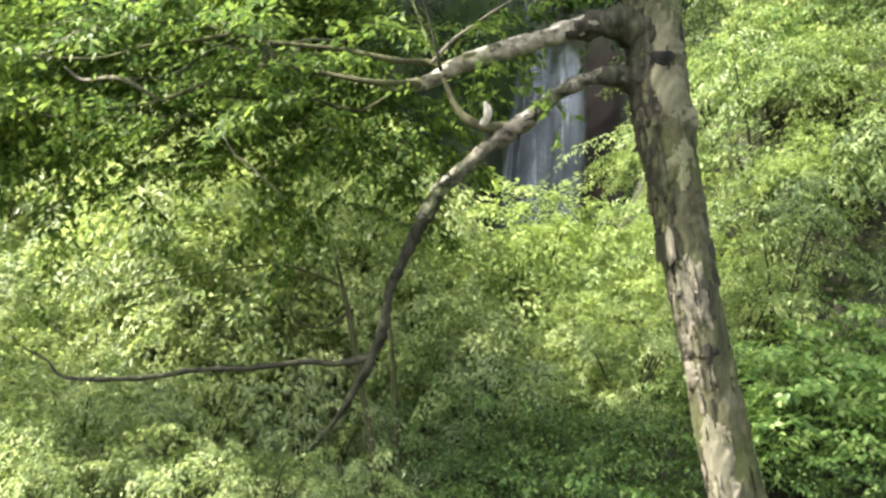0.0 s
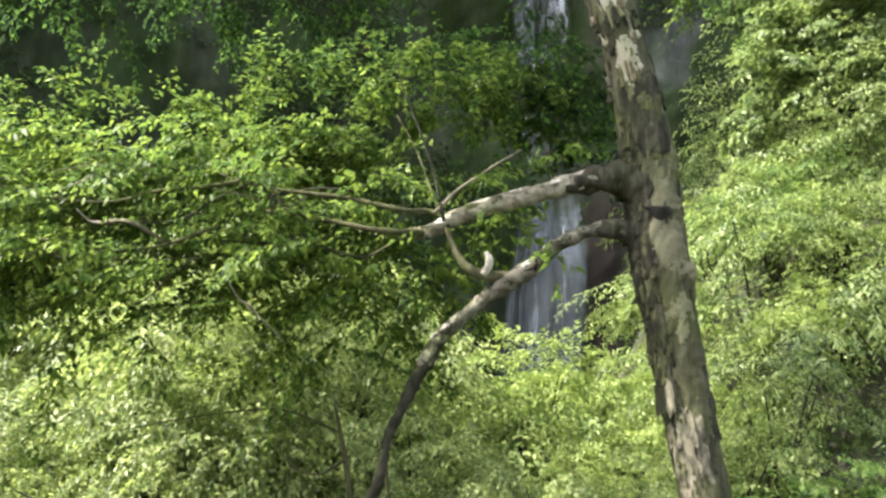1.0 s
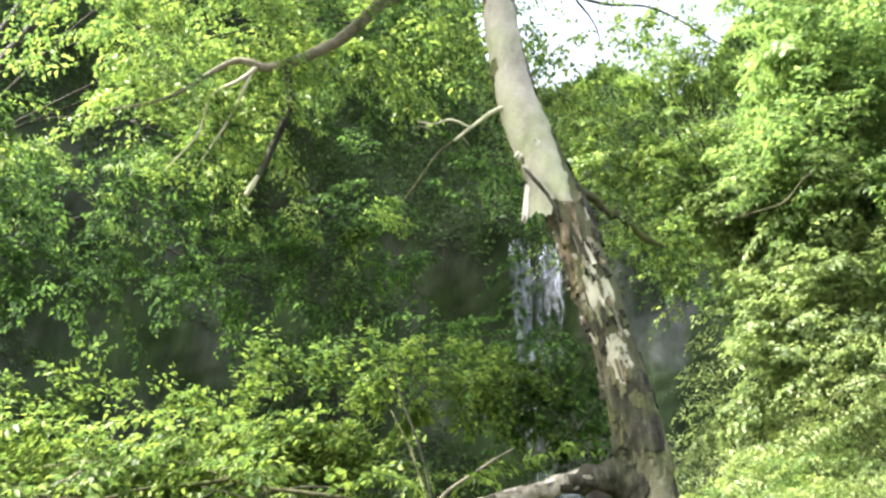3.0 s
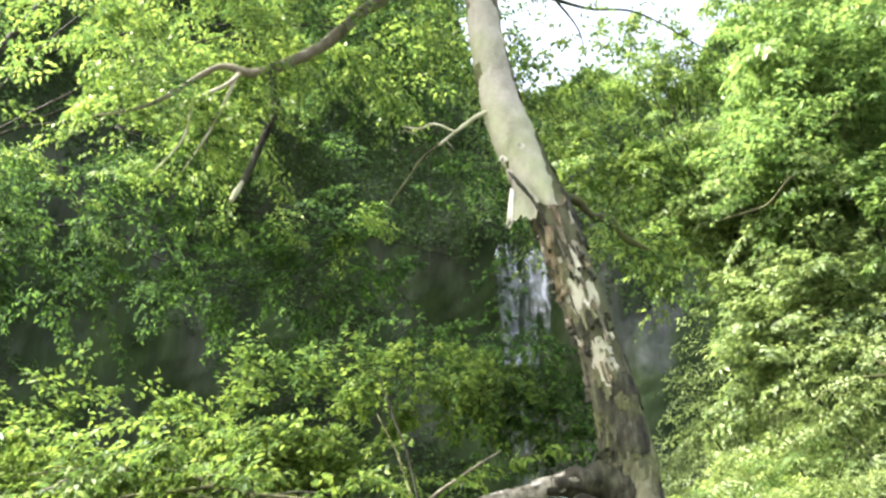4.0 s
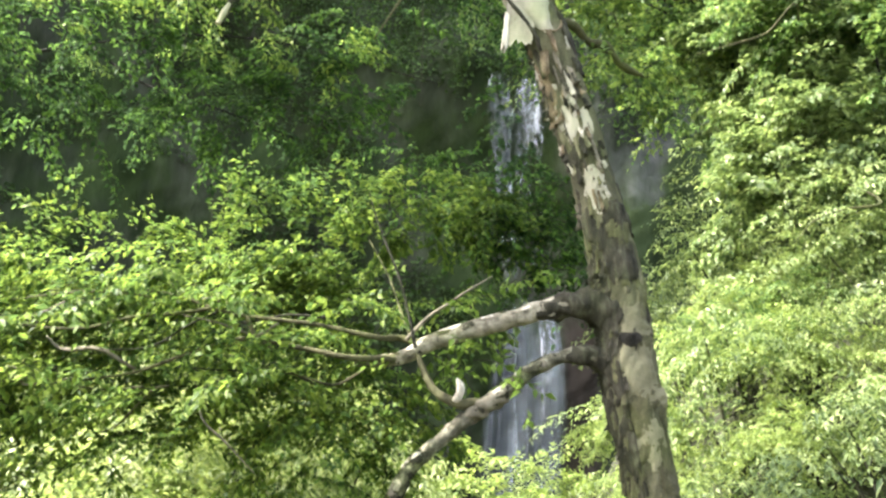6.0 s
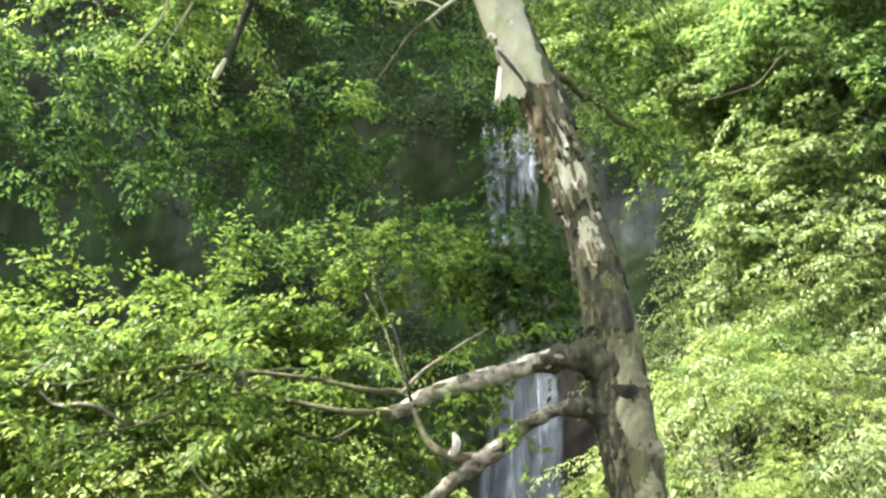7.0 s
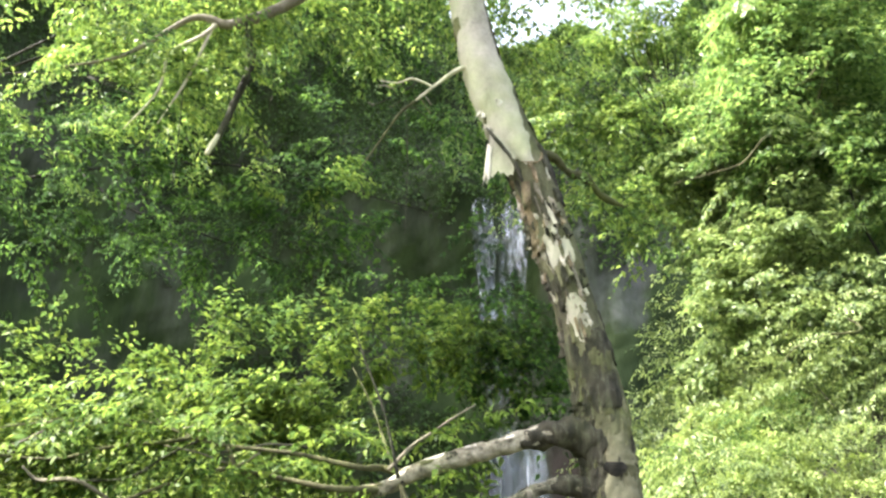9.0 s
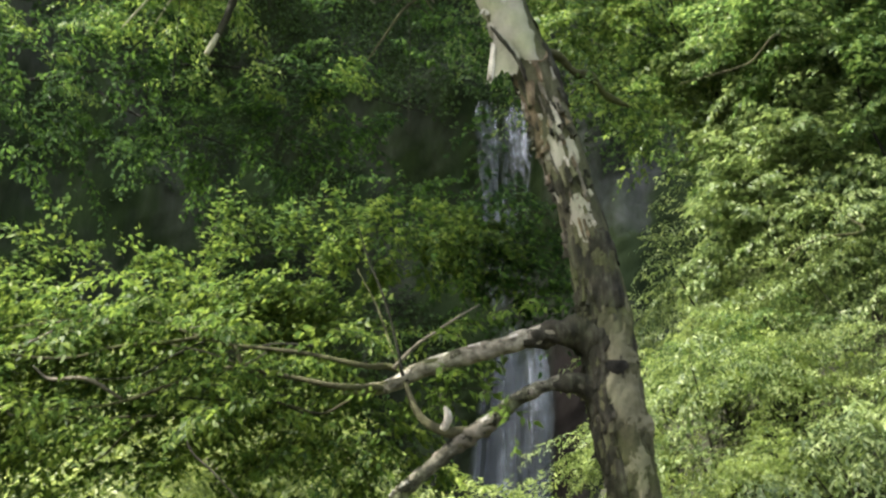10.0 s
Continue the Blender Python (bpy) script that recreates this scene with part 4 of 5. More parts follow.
over = limb("limb", birch, [(0.2, 5.05, 7.6), (-0.1, 5.3, 7.5), (-0.42, 5.6, 7.31), (-0.59, 5.6, 7.16), (-0.87, 5.6, 6.8), (-1.31, 5.6, 6.54), (-1.61, 5.6, 6.59), (-1.95, 5.6, 6.31), (-2.17, 5.6, 6.18), (-2.5, 5.65, 6.15)],
     [0.07, 0.06, 0.05, 0.048, 0.044, 0.038, 0.024, 0.018, 0.013, 0.006], BARK_MID, "overhanging grey branch", 7, 10, 0.15, 12)
limb("branch", over, [(-1.42, 5.6, 6.56), (-1.54, 5.58, 6.4), (-1.73, 5.55, 6.21), (-1.76, 5.52, 5.86), (-1.94, 5.5, 5.52)], [0.018, 0.015, 0.012, 0.01, 0.005], DEADWOOD, "bare hanging dead branch", 6, 7)
limb("branch", over, [(-1.23, 5.6, 6.54), (-1.16, 5.6, 6.2), (-1.22, 5.59, 5.9), (-1.29, 5.58, 5.62), (-1.36, 5.56, 5.37)], [0.035, 0.03, 0.028, 0.026, 0.02], TWIG, "dark hanging branch", 6, 8, 0.3, 16)
limb("branch", over, [(-1.31, 5.555, 5.53), (-1.34, 5.55, 5.45), (-1.37, 5.54, 5.36)], [0.012, 0.022, 0.016], DEADWOOD, "pale broken tip", 6, 8, 0.3, 16)
limb("branch", over, [(-1.46, 5.6, 6.55), (-1.5, 5.6, 6.38), (-1.6, 5.6, 6.01), (-1.75, 5.6, 5.64)], [0.016, 0.013, 0.01, 0.005], DEADWOOD, "", 6, 7)
for a, b in [((-1.01, 5.6, 6.4), (-0.99, 5.6, 5.76)), ((-1.66, 5.6, 6.3), (-1.58, 5.6, 5.11)), ((-0.05, 5.6, 5.9), (-0.02, 5.6, 4.82))]:
    limb("vine", over, [a, (a[0] * 0.6 + b[0] * 0.4 + 0.02, 5.61, a[2] * 0.6 + b[2] * 0.4), b], [0.004, 0.004, 0.0025], TWIG, "thin hanging vine", 6, 5)
side_twig = limb("branch", birch, [(0.42, 4.97, 5.7), (0.31, 4.95, 5.68), (0.17, 4.95, 5.56), (0.03, 4.95, 5.42)], [0.022, 0.016, 0.012, 0.008], DEADWOOD, "bare dead side twig", 6, 7)
limb("twig", side_twig, [(0.03, 4.95, 5.42), (-0.06, 4.95, 5.33), (-0.14, 4.95, 5.19), (-0.3, 4.96, 4.9)], [0.009, 0.009, 0.008, 0.004], BARK_MOSS, "", 6, 6)
for k in range(9):
    b = np.array([rng.uniform(-0.25, 0.15), rng.uniform(5.0, 5.2), rng.uniform(5.42, 5.62)])
    e = b + [rng.uniform(-0.12, 0.16), 0.02, rng.uniform(-0.14, 0.14)]
    limb("twig", side_twig, [tuple(b), tuple((b + e) / 2 + rng.normal(0, 0.025, 3)), tuple(e)], [0.005, 0.004, 0.002], [BARK_MOSS, BARK_MID, TWIG][k % 3], "", 5, 5, 0.2)
limb("twig", side_twig, [(0.14, 4.95, 5.53), (0.01, 4.95, 5.59), (-0.09, 4.97, 5.57), (-0.2, 4.98, 5.59)], [0.009, 0.008, 0.006, 0.003], DEADWOOD, "", 6, 6)
limb("branch", birch, [(0.76, 5.04, 5.1), (0.9, 5.08, 5.11), (1.0, 5.15, 5.05), (1.13, 5.2, 5.03), (1.22, 5.25, 4.94), (1.38, 5.3, 4.89)], [0.04, 0.03, 0.026, 0.032, 0.026, 0.01], BARK_MOSS, "olive-brown mossy side branch", 6, 9, 0.35, 14)
limb("branch", birch, [(0.3, 5.0, 6.8), (0.7, 5.3, 7.1), (1.15, 5.5, 7.15), (1.6, 5.7, 7.3), (2.2, 6.0, 7.2)], [0.03, 0.018, 0.013, 0.009, 0.004], TWIG, "", 6, 8)
# unseen branches over the path, added for the clumps that shade the stem
limb("branch", birch, [(0.15, 5.0, 7.9), (-0.6, 4.3, 8.2), (-1.6, 3.7, 8.4), (-2.8, 3.1, 8.3), (-3.8, 2.7, 8.0)], [0.06, 0.05, 0.035, 0.02, 0.008], TWIG, "", 6, 8)
limb("branch", birch, [(-0.6, 4.3, 8.2), (-1.0, 3.2, 8.3), (-1.5, 2.4, 8.1)], [0.03, 0.02, 0.008], TWIG, "", 6, 7)
limb("branch", birch, [(0.9, 5.4, 7.13), (1.05, 5.4, 6.85), (1.1, 5.4, 6.55)], [0.012, 0.008, 0.003], TWIG, "", 6, 6)

L = 0.061


def shelf_top(x):
    """The upper edge of the leafy mass on the limb: low to -x, stepping up towards the stem."""
    return 3.68 + 0.15 * smooth01((x + 1.3) / 0.8) + 0.05 * np.sin(5.3 * x)


made = []
# leafy mass carried by the upper limb: layered boughs, most of them behind the bare wood
for k in range(182):
    x = rng.uniform(-3.15, 0.0)
    drop = 0.95 * rng.uniform() ** 1.35
    deep = rng.uniform(5.1, 5.7) if drop < 0.5 else rng.uniform(5.0, 5.6) if k % 14 else rng.uniform(4.5, 4.8)
    b = np.array([[x, deep, shelf_top(x) - 0.12 - drop]])
    a = rng.uniform(-0.6, 0.7) + np.pi
    h = np.array([[math.cos(a), 0.5 * math.sin(a) - 0.08, rng.uniform(-0.05, 0.35)]])
    made.append(plumes(b, h, np.array([rng.uniform(0.4, 0.8)]), 9, 12, L, droop=0.35, full=False, ratio=0.5, stem=0.002))
# upright shoots along its upper edge
for k in range(34):
    x = rng.uniform(-3.2, 0.75)
    b = np.array([[x, rng.uniform(5.1, 5.6), shelf_top(x) - 0.05]])
    h = np.array([[rng.uniform(-0.5, 0.6), rng.uniform(-0.3, 0.2), 1.0]])
    made.append(plumes(b, h, np.array([rng.uniform(0.12, 0.38)]), 6, 7, L * 0.9, droop=0.2, full=True, ratio=0.5, stem=0.002))
for x, tall, lean in [(-2.02, 0.4, 0.05), (-1.22, 0.62, 0.35), (-1.15, 0.45, 0.2), (-0.62, 0.25, -0.5), (0.12, 0.3, 0.1), (-0.28, 0.3, 0.2)]:
    for k in range(2 if tall > 0.42 else 1):
        b = np.array([[x + 0.05 * k, 5.15 + 0.1 * k, shelf_top(x) - 0.03]])
        made.append(plumes(b, np.array([[lean, -0.05, 1.0]]), np.array([tall * (1 - 0.25 * k)]), 9, 8, L * 0.9, droop=0.12, full=True, ratio=0.5, stem=0.0025))
keep, rng = rng, np.random.default_rng(31)
for k in range(54):  # leaves behind, which close the mass
    x = rng.uniform(-3.3, 0.15)
    b = np.array([[x, rng.uniform(5.55, 6.1), shelf_top(x) - 0.1 - 0.75 * rng.uniform()]])
    h = np.array([[rng.uniform(-1, 0.6), rng.uniform(-0.8, 0.1), rng.uniform(-0.1, 0.4)]])
    made.append(plumes(b, h, np.array([rng.uniform(0.4, 0.75)]), 9, 11, L * 1.1, droop=0.35, ratio=0.44, stem=0.002))
for k in range(30):  # shaded sprays that hang lowest, far out on the limb
    b = np.array([[rng.uniform(-3.1, -1.5), rng.uniform(5.0, 5.6), rng.uniform(2.35, 2.95)]])
    h = np.array([[rng.uniform(-1, 0.8), rng.uniform(-0.6, 0.1), rng.uniform(-0.3, 0.2)]])
    made.append(plumes(b, h, np.array([rng.uniform(0.35, 0.6)]), 8, 10, L, droop=0.45, ratio=0.44, stem=0.002))
for k in range(44):  # sprays before the bare wood
    x = rng.uniform(-2.6, -0.35)
    b = np.array([[x, rng.uniform(4.62, 4.85), rng.uniform(2.72, 3.4)]])
    h = np.array([[rng.uniform(-1, 0.5), rng.uniform(-0.7, 0.1), rng.uniform(-0.2, 0.3)]])
    made.append(plumes(b, h, np.array([rng.uniform(0.25, 0.45)]), 7, 9, L * 1.1, droop=0.4, full=True, ratio=0.44, stem=0.002))
for x, tall, lean in [(-0.8, 0.42, 0.4), (-0.6, 0.5, 0.25), (-0.42, 0.45, 0.1), (-0.2, 0.4, 0.25), (-2.35, 0.3, -0.4), (-1.6, 0.22, 0.4), (-1.45, 0.25, 0.3)]:
    made.append(plumes(np.array([[x, 5.2, shelf_top(x) - 0.05]]), np.array([[lean, -0.1, 1.0]]), np.array([tall]), 9, 8, L, droop=0.2, full=True, ratio=0.46, stem=0.0025))
for x, zc, n in [(0.12, 4.1, 5), (0.3, 3.98, 6), (0.0, 3.92, 6), (0.34, 4.16, 4), (-0.1, 4.15, 4), (-0.25, 4.02, 5)]:
    made.append(mound((x, 5.5, zc), (0.14, 0.12, 0.1), n, 0.26, 8, 8, L, inner=0.0, lift=0.1, full=True, ratio=0.46, stem=0.002))
rng = keep
for x, y, zc, r, n in [(-0.65, 5.15, 2.85, 0.28, 7), (-0.3, 5.1, 2.78, 0.22, 6), (-1.0, 5.2, 2.72, 0.28, 6), (0.08, 5.1, 2.86, 0.15, 4), (-0.55, 5.2, 2.55, 0.25, 5), (-2.9, 5.4, 2.65, 0.35, 7), (-1.1, 5.4, 2.7, 0.35, 6), (-0.35, 5.4, 2.7, 0.3, 8), (-2.2, 5.4, 2.8, 0.3, 6)]:
    made.append(mound((x, y, zc), (r, 0.2, 0.2), n, 0.5, 9, 11, L * 0.95, inner=0.0, lift=0.1, stem=0.002))
for x, y, zc, rx, n in [(-2.2, 5.6, 3.85, 0.06, 3), (-1.25, 5.6, 3.95, 0.08, 3), (-0.8, 5.6, 3.8, 0.2, 4), (-0.3, 5.6, 3.75, 0.3, 6), (0.15, 5.6, 3.85, 0.28, 6), (0.55, 5.6, 3.95, 0.2, 5)]:
    made.append(mound((x, y, zc), (rx, 0.25, 0.15), n, 0.36, 8, 9, L * 0.95, inner=0.0, lift=0.5, full=True, stem=0.002))
for k in range(13):  # bare twigs among the leaves
    b = np.array([rng.uniform(-2.1, -0.25), rng.uniform(4.82, 4.98), rng.uniform(2.75, 3.3)])
    e = b + [rng.uniform(-0.75, -0.25), rng.uniform(-0.1, 0.1), rng.uniform(-0.3, 0.32)]
    limb("twig", bearer, [tuple(b), tuple(b * 0.7 + e * 0.3 + rng.normal(0, 0.04, 3)), tuple(b * 0.35 + e * 0.65 + rng.normal(0, 0.04, 3)), tuple(e)], [0.007, 0.006, 0.005, 0.0025], [BARK_MOSS, BARK_MID, TWIG][k % 3], "", 6, 5, 0.3, 20)
# hung behind the stem; the dark leaf colour stands for the shade there
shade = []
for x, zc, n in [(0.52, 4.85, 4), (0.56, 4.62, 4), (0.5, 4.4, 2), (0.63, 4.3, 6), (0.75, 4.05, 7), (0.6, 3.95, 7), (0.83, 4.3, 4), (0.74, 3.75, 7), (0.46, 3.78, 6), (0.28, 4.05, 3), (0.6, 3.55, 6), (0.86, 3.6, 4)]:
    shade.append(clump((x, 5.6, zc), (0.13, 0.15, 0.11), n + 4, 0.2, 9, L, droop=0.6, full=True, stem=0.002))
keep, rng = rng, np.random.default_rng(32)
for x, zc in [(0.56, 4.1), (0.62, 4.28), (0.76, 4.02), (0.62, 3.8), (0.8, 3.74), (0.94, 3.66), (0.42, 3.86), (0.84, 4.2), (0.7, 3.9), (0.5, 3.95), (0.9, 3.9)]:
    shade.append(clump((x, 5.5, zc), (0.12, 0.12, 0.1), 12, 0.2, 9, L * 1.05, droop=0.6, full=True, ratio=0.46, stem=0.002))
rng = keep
foliage("foliage", birch, shade, LEAF_SHADED, "leaves behind the stem, coloured dark for shade")
foliage("foliage", birch, made, LEAF_BIRCH, "bright green pointed leaves in drooping sprays")
# single leaves on the shoots round the two limbs
one_leaf = tri_mesh("leaf", *leaf_shapes(np.zeros((1, 3)), np.array([[0, 1.0, 0]]), np.array([[0, 0, 1.0]]), np.array([1.0]), 0.55, True), LEAF_BIRCH)
for x, y, zc, rx, n, host in [(0.3, 5.0, 2.98, 0.2, 9, upper), (0.5, 4.95, 2.9, 0.12, 4, upper), (0.1, 5.1, 2.95, 0.2, 8, upper), (0.56, 4.9, 2.72, 0.05, 3, lower), (0.6, 5.0, 3.36, 0.12, 5, upper), (0.3, 5.0, 3.26, 0.1, 3, upper)]:
    for k in range(n):
        root = Vector((x, y, zc)) + Vector(in_ball(1)[0] * [rx, 0.15, 0.11])
        heading = Vector(unit(rng.normal(0, 0.6, 3) + [0, -0.1, -0.2]))
        tip = root + heading * rng.uniform(0.14, 0.22)
        limb("shoot", host, [tuple(root), tuple(root * 0.5 + tip * 0.5 + Vector((0, 0, 0.015))), tuple(tip)], [0.003, 0.0025, 0.0015], TWIG, "", 3, 4, 0.0)
        for c in range(7):
            f = (c + 0.6) / 7
            way = (heading * 0.7 + Vector(rng.normal(0, 0.5, 3)) + Vector((0, 0, -0.3))).normalized()
            turn = way.to_track_quat("Y", "Z").to_matrix().to_4x4() @ pose(0, 0, 0, 0, rng.uniform(-50, 50), 0)
            sz = L * rng.uniform(0.75, 1.25)
            lf = new("leaf", one_leaf)
            lf.parent = host
            lf.matrix_basis = Matrix.Translation(root.lerp(tip, f)) @ turn @ Matrix.Diagonal((sz, sz, sz, 1))
GAPS = ((-1.87, 5.5, 0.3), (-0.95, 6.1, 0.48), (-1.25, 5.7, 0.25), (-0.05, 5.8, 0.22), (-2.6, 4.35, 0.5), (-1.6, 4.3, 0.42), (-1.03, 4.28, 0.34), (-2.0, 4.25, 0.4), (-0.04, 5.08, 0.36), (0.26, 4.85, 0.3), (0.3, 5.3, 0.3), (-2.85, 6.0, 0.2), (-0.45, 5.36, 0.18))


def in_gap(x, y, z):
    """Whether a place lies behind one of the openings between the boughs, seen from the path."""
    s = 6.0 / y
    return any(math.hypot(x * s - a, 1.65 + (z - 1.65) * s - b) < r for a, b, r in GAPS)


def leafy(count, box, **kw):
    """Places for clumps in a box, with the gaps left clear."""
    out = []
    while len(out) < count:
        p = [rng.uniform(a, b) for a, b in box]
        if not in_gap(*p):
            out.append(tuple(p))
    return out


# crown round the overhanging branch and the top of the stem
made, low = [], []
for p in leafy(12, ((-4.0, 0.0), (5.6, 6.3), (6.1, 7.9))):
    made.append(mound(p, (0.4, 0.35, 0.28), 9, 0.5, 9, 11, L, inner=0.0, stem=0.002))
# these boughs take the darker leaf, which puts shade under the crown
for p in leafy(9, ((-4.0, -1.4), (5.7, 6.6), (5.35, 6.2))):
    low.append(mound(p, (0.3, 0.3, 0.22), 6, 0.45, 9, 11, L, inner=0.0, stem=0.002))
# loose shoots against the sky
for x, zc, n in [(0.42, 6.85, 7), (0.56, 6.6, 6), (0.75, 6.5, 6), (0.96, 6.55, 7), (1.15, 6.78, 8), (1.3, 6.95, 8), (0.72, 6.28, 8), (0.5, 6.38, 6), (0.88, 6.3, 7), (1.06, 6.42, 7), (0.66, 6.95, 5)]:
    made.append(clump((x, 5.5, zc), (0.14, 0.2, 0.1), n + 2, 0.2, 9, L * 0.85, droop=0.5))
keep, rng = rng, np.random.default_rng(33)
for x, zc in [(0.5, 6.75), (0.6, 6.55), (0.45, 6.55)]:
    made.append(clump((x, 5.5, zc), (0.1, 0.15, 0.08), 6, 0.2, 8, L * 0.85, droop=0.5))
rng = keep
for x, y, zc, n in [(0.8, 5.4, 6.75, 5), (1.1, 5.4, 6.7, 4), (1.3, 5.5, 7.1, 5), (0.65, 5.3, 6.2, 7), (1.5, 5.6, 6.75, 8), (0.9, 5.4, 6.05, 6), (1.1, 5.15, 4.95, 5), (1.25, 5.2, 4.95, 7), (1.4, 5.2, 4.9, 7), (1.0, 5.05, 5.12, 4), (1.3, 5.8, 5.2, 8), (1.6, 6, 5.0, 10)]:
    made.append(clump((x, y, zc), (0.2, 0.2, 0.16), n + 2, 0.25, 9, L * 0.95, droop=0.5))
for k in range(10):
    made.append(mound((rng.uniform(-2.6, -0.9), rng.uniform(5.2, 5.6), rng.uniform(5.75, 7.0)), (0.2, 0.15, 0.2), 2, 0.36, 8, 10, L * 0.95, inner=0.0, lift=-0.2, full=True, stem=0.002))
# unseen leaf clumps added between the sun and the stem, to shade it
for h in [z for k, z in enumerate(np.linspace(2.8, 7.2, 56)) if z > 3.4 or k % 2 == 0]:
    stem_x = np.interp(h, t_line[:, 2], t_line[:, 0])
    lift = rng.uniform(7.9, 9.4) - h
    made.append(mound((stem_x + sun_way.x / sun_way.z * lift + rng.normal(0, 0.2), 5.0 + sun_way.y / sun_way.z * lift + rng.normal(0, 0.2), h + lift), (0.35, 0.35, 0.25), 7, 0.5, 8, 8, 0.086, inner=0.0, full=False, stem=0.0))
foliage("foliage", birch, made, LEAF_SUNLIT, "leaves coloured yellow-green for sunlight")
foliage("foliage", birch, low, LEAF_SHADED, "leaves under the crown, coloured deep green for shade")


# ------------------------------------------------------------------ trees behind
def woody(name, foot, top, bend, radius, boughs, clumps, leaf, mat, label, group="", n_spray=40, length=0.4, count=9, full=False, ratio=0.55, spread=1.0, low=0.12):
    """A tree: tapered stem, boughs that carry it outwards, and clumps of leafy shoots round the bough ends."""
    foot, top = np.array(foot, float), np.array(top, float)
    tree = thing(name, foot, label, "tree", group)
    mid = (foot + top) / 2 + np.array(bend)
    q1 = foot * 0.75 + top * 0.25 + np.array(bend) * 0.6
    limb("trunk", tree, [foot - [0, 0, 0.15], q1, mid, top], [radius, radius * 0.8, radius * 0.6, radius * 0.2], KNOT, "", 8, 10)
    made = []
    size = top[2] - foot[2]
    for k in range(boughs):
        s = rng.uniform(low, 0.98)
        start = foot * (1 - s) + top * s + np.array(bend) * 4 * s * (1 - s)
        a = rng.uniform(0, 2 * np.pi)
        reach = spread * size * rng.uniform(0.18, 0.34) * (1.15 - s * 0.6)
        end = start + np.array([math.cos(a), math.sin(a), rng.uniform(-0.1, 0.5)]) * reach
        limb("bough", tree, [start, (start + end) / 2 + [0, 0, 0.1 * reach], end], [radius * 0.3, radius * 0.2, 0.006], TWIG, "", 5, 6)
        for c in range(clumps):
            f = rng.uniform(0.35, 1.1)
            at = start * (1 - f) + end * f + rng.normal(0, 0.16 * reach, 3)
            made.append(mound(at, (0.26 * spread, 0.26 * spread, 0.18), n_spray, length, 8, count, leaf, droop=0.3, full=full, ratio=ratio, loose=0.2))
    foliage("foliage", tree, made, mat)
    return tree


def shrub_at(variant, x, y, size, turn):
    z = float(height(x, y)) - 0.05
    return copy_thing(variant, pose(x, y, z, 0, 0, turn) @ Matrix.Diagonal((size, size, size, 1)))


def shrub(name, mat, leaf, label, group, clumps, spread, tall, n_spray=4, length=0.55, count=7, ratio=0.5):
    """A many-stemmed shrub at the origin, later moved to its place."""
    ob = thing(name, (0, 0, 0), label, "shrub", group)
    made = []
    for k in range(5):
        a = rng.uniform(0, 2 * np.pi)
        e = np.array([math.cos(a) * spread * 0.6, math.sin(a) * spread * 0.6, tall * rng.uniform(0.6, 0.95)])
        limb("stem", ob, [(0.05 * math.cos(a), 0.05 * math.sin(a), -0.1), e * [0.4, 0.4, 0.5], e], [0.02, 0.014, 0.005], TWIG, "", 5, 6)
    for k in range(clumps):
        if k % 3 == 0:
            b = in_ball(1, 0.6)[0]
        c = b + rng.normal(0, 0.13, 3)
        at = np.array([c[0] * spread, c[1] * spread, tall * (0.5 + 0.45 * c[2])])
        made.append(mound(at, (0.22, 0.22, 0.15), n_spray, length, 9, count, leaf, inner=0.2, droop=0.5, ratio=ratio, loose=0.2))
    foliage("foliage", ob, made, mat)
    return ob


rng = np.random.default_rng(21)
# tree that hangs between the birch and the cliff, shade put into its leaf colour
foot = (-8.3, 11.5, float(height(-8.3, 11.5)))
hang = thing("hanging_tree", foot, "slender tree, leaves coloured deep green for shade", "tree")
limb("trunk", hang, [(foot[0], foot[1], foot[2] - 0.1), (-8.3, 11.5, 4.5), (-7.7, 11.3, 8.6), (-6.6, 11.1, 12.4)], [0.14, 0.12, 0.09, 0.04], TWIG)
limb("bough", hang, [(-7.8, 11.3, 8.0), (-4.3, 11.0, 8.6), (-2.2, 10.8, 8.6), (0.2, 10.8, 8.0)], [0.03, 0.02, 0.014, 0.007], KNOT)
limb("bough", hang, [(-4.3, 11.0, 8.55), (-3.6, 10.9, 8.0), (-2.6, 10.8, 7.6), (-1.1, 11.0, 7.1)], [0.02, 0.016, 0.012, 0.006], KNOT)
limb("bough", hang, [(-7.0, 11.2, 11.0), (-4.7, 10.8, 11.6), (-2.2, 10.4, 11.5), (0.2, 10.2, 11.0)], [0.028, 0.02, 0.014, 0.007], KNOT)
made = []
for p in leafy(22, ((-6.5, 0.9), (10.0, 11.7), (6.8, 9.5))):
    made.append(mound(p, (0.55, 0.5, 0.33), 5, 0.75, 9, 10, 0.1, inner=0.0, lift=0.0, full=True, stem=0.003))
for p in leafy(12, ((-2.3, 0.8), (9.8, 10.6), (9.3, 12.7))):
    made.append(mound(p, (0.55, 0.5, 0.4), 6, 0.75, 9, 10, 0.1, inner=0.0, full=True, stem=0.003))
foliage("foliage", hang, made, LEAF_SHADED, "leaves coloured deep green for shade")

rng = np.random.default_rng(22)
# a second tree farther up the left slope
foot = (-6.8, 9.8, float(height(-6.8, 9.8)))
slope_tree = thing("slope_tree", foot, "leafy tree, foliage coloured yellow-green for sunlight", "tree")
limb("trunk", slope_tree, [(foot[0], foot[1], foot[2] - 0.1), (-6.8, 9.8, 5.0), (-6.3, 9.9, 9.0), (-5.0, 10.0, 12.5)], [0.13, 0.11, 0.08, 0.03], TWIG)
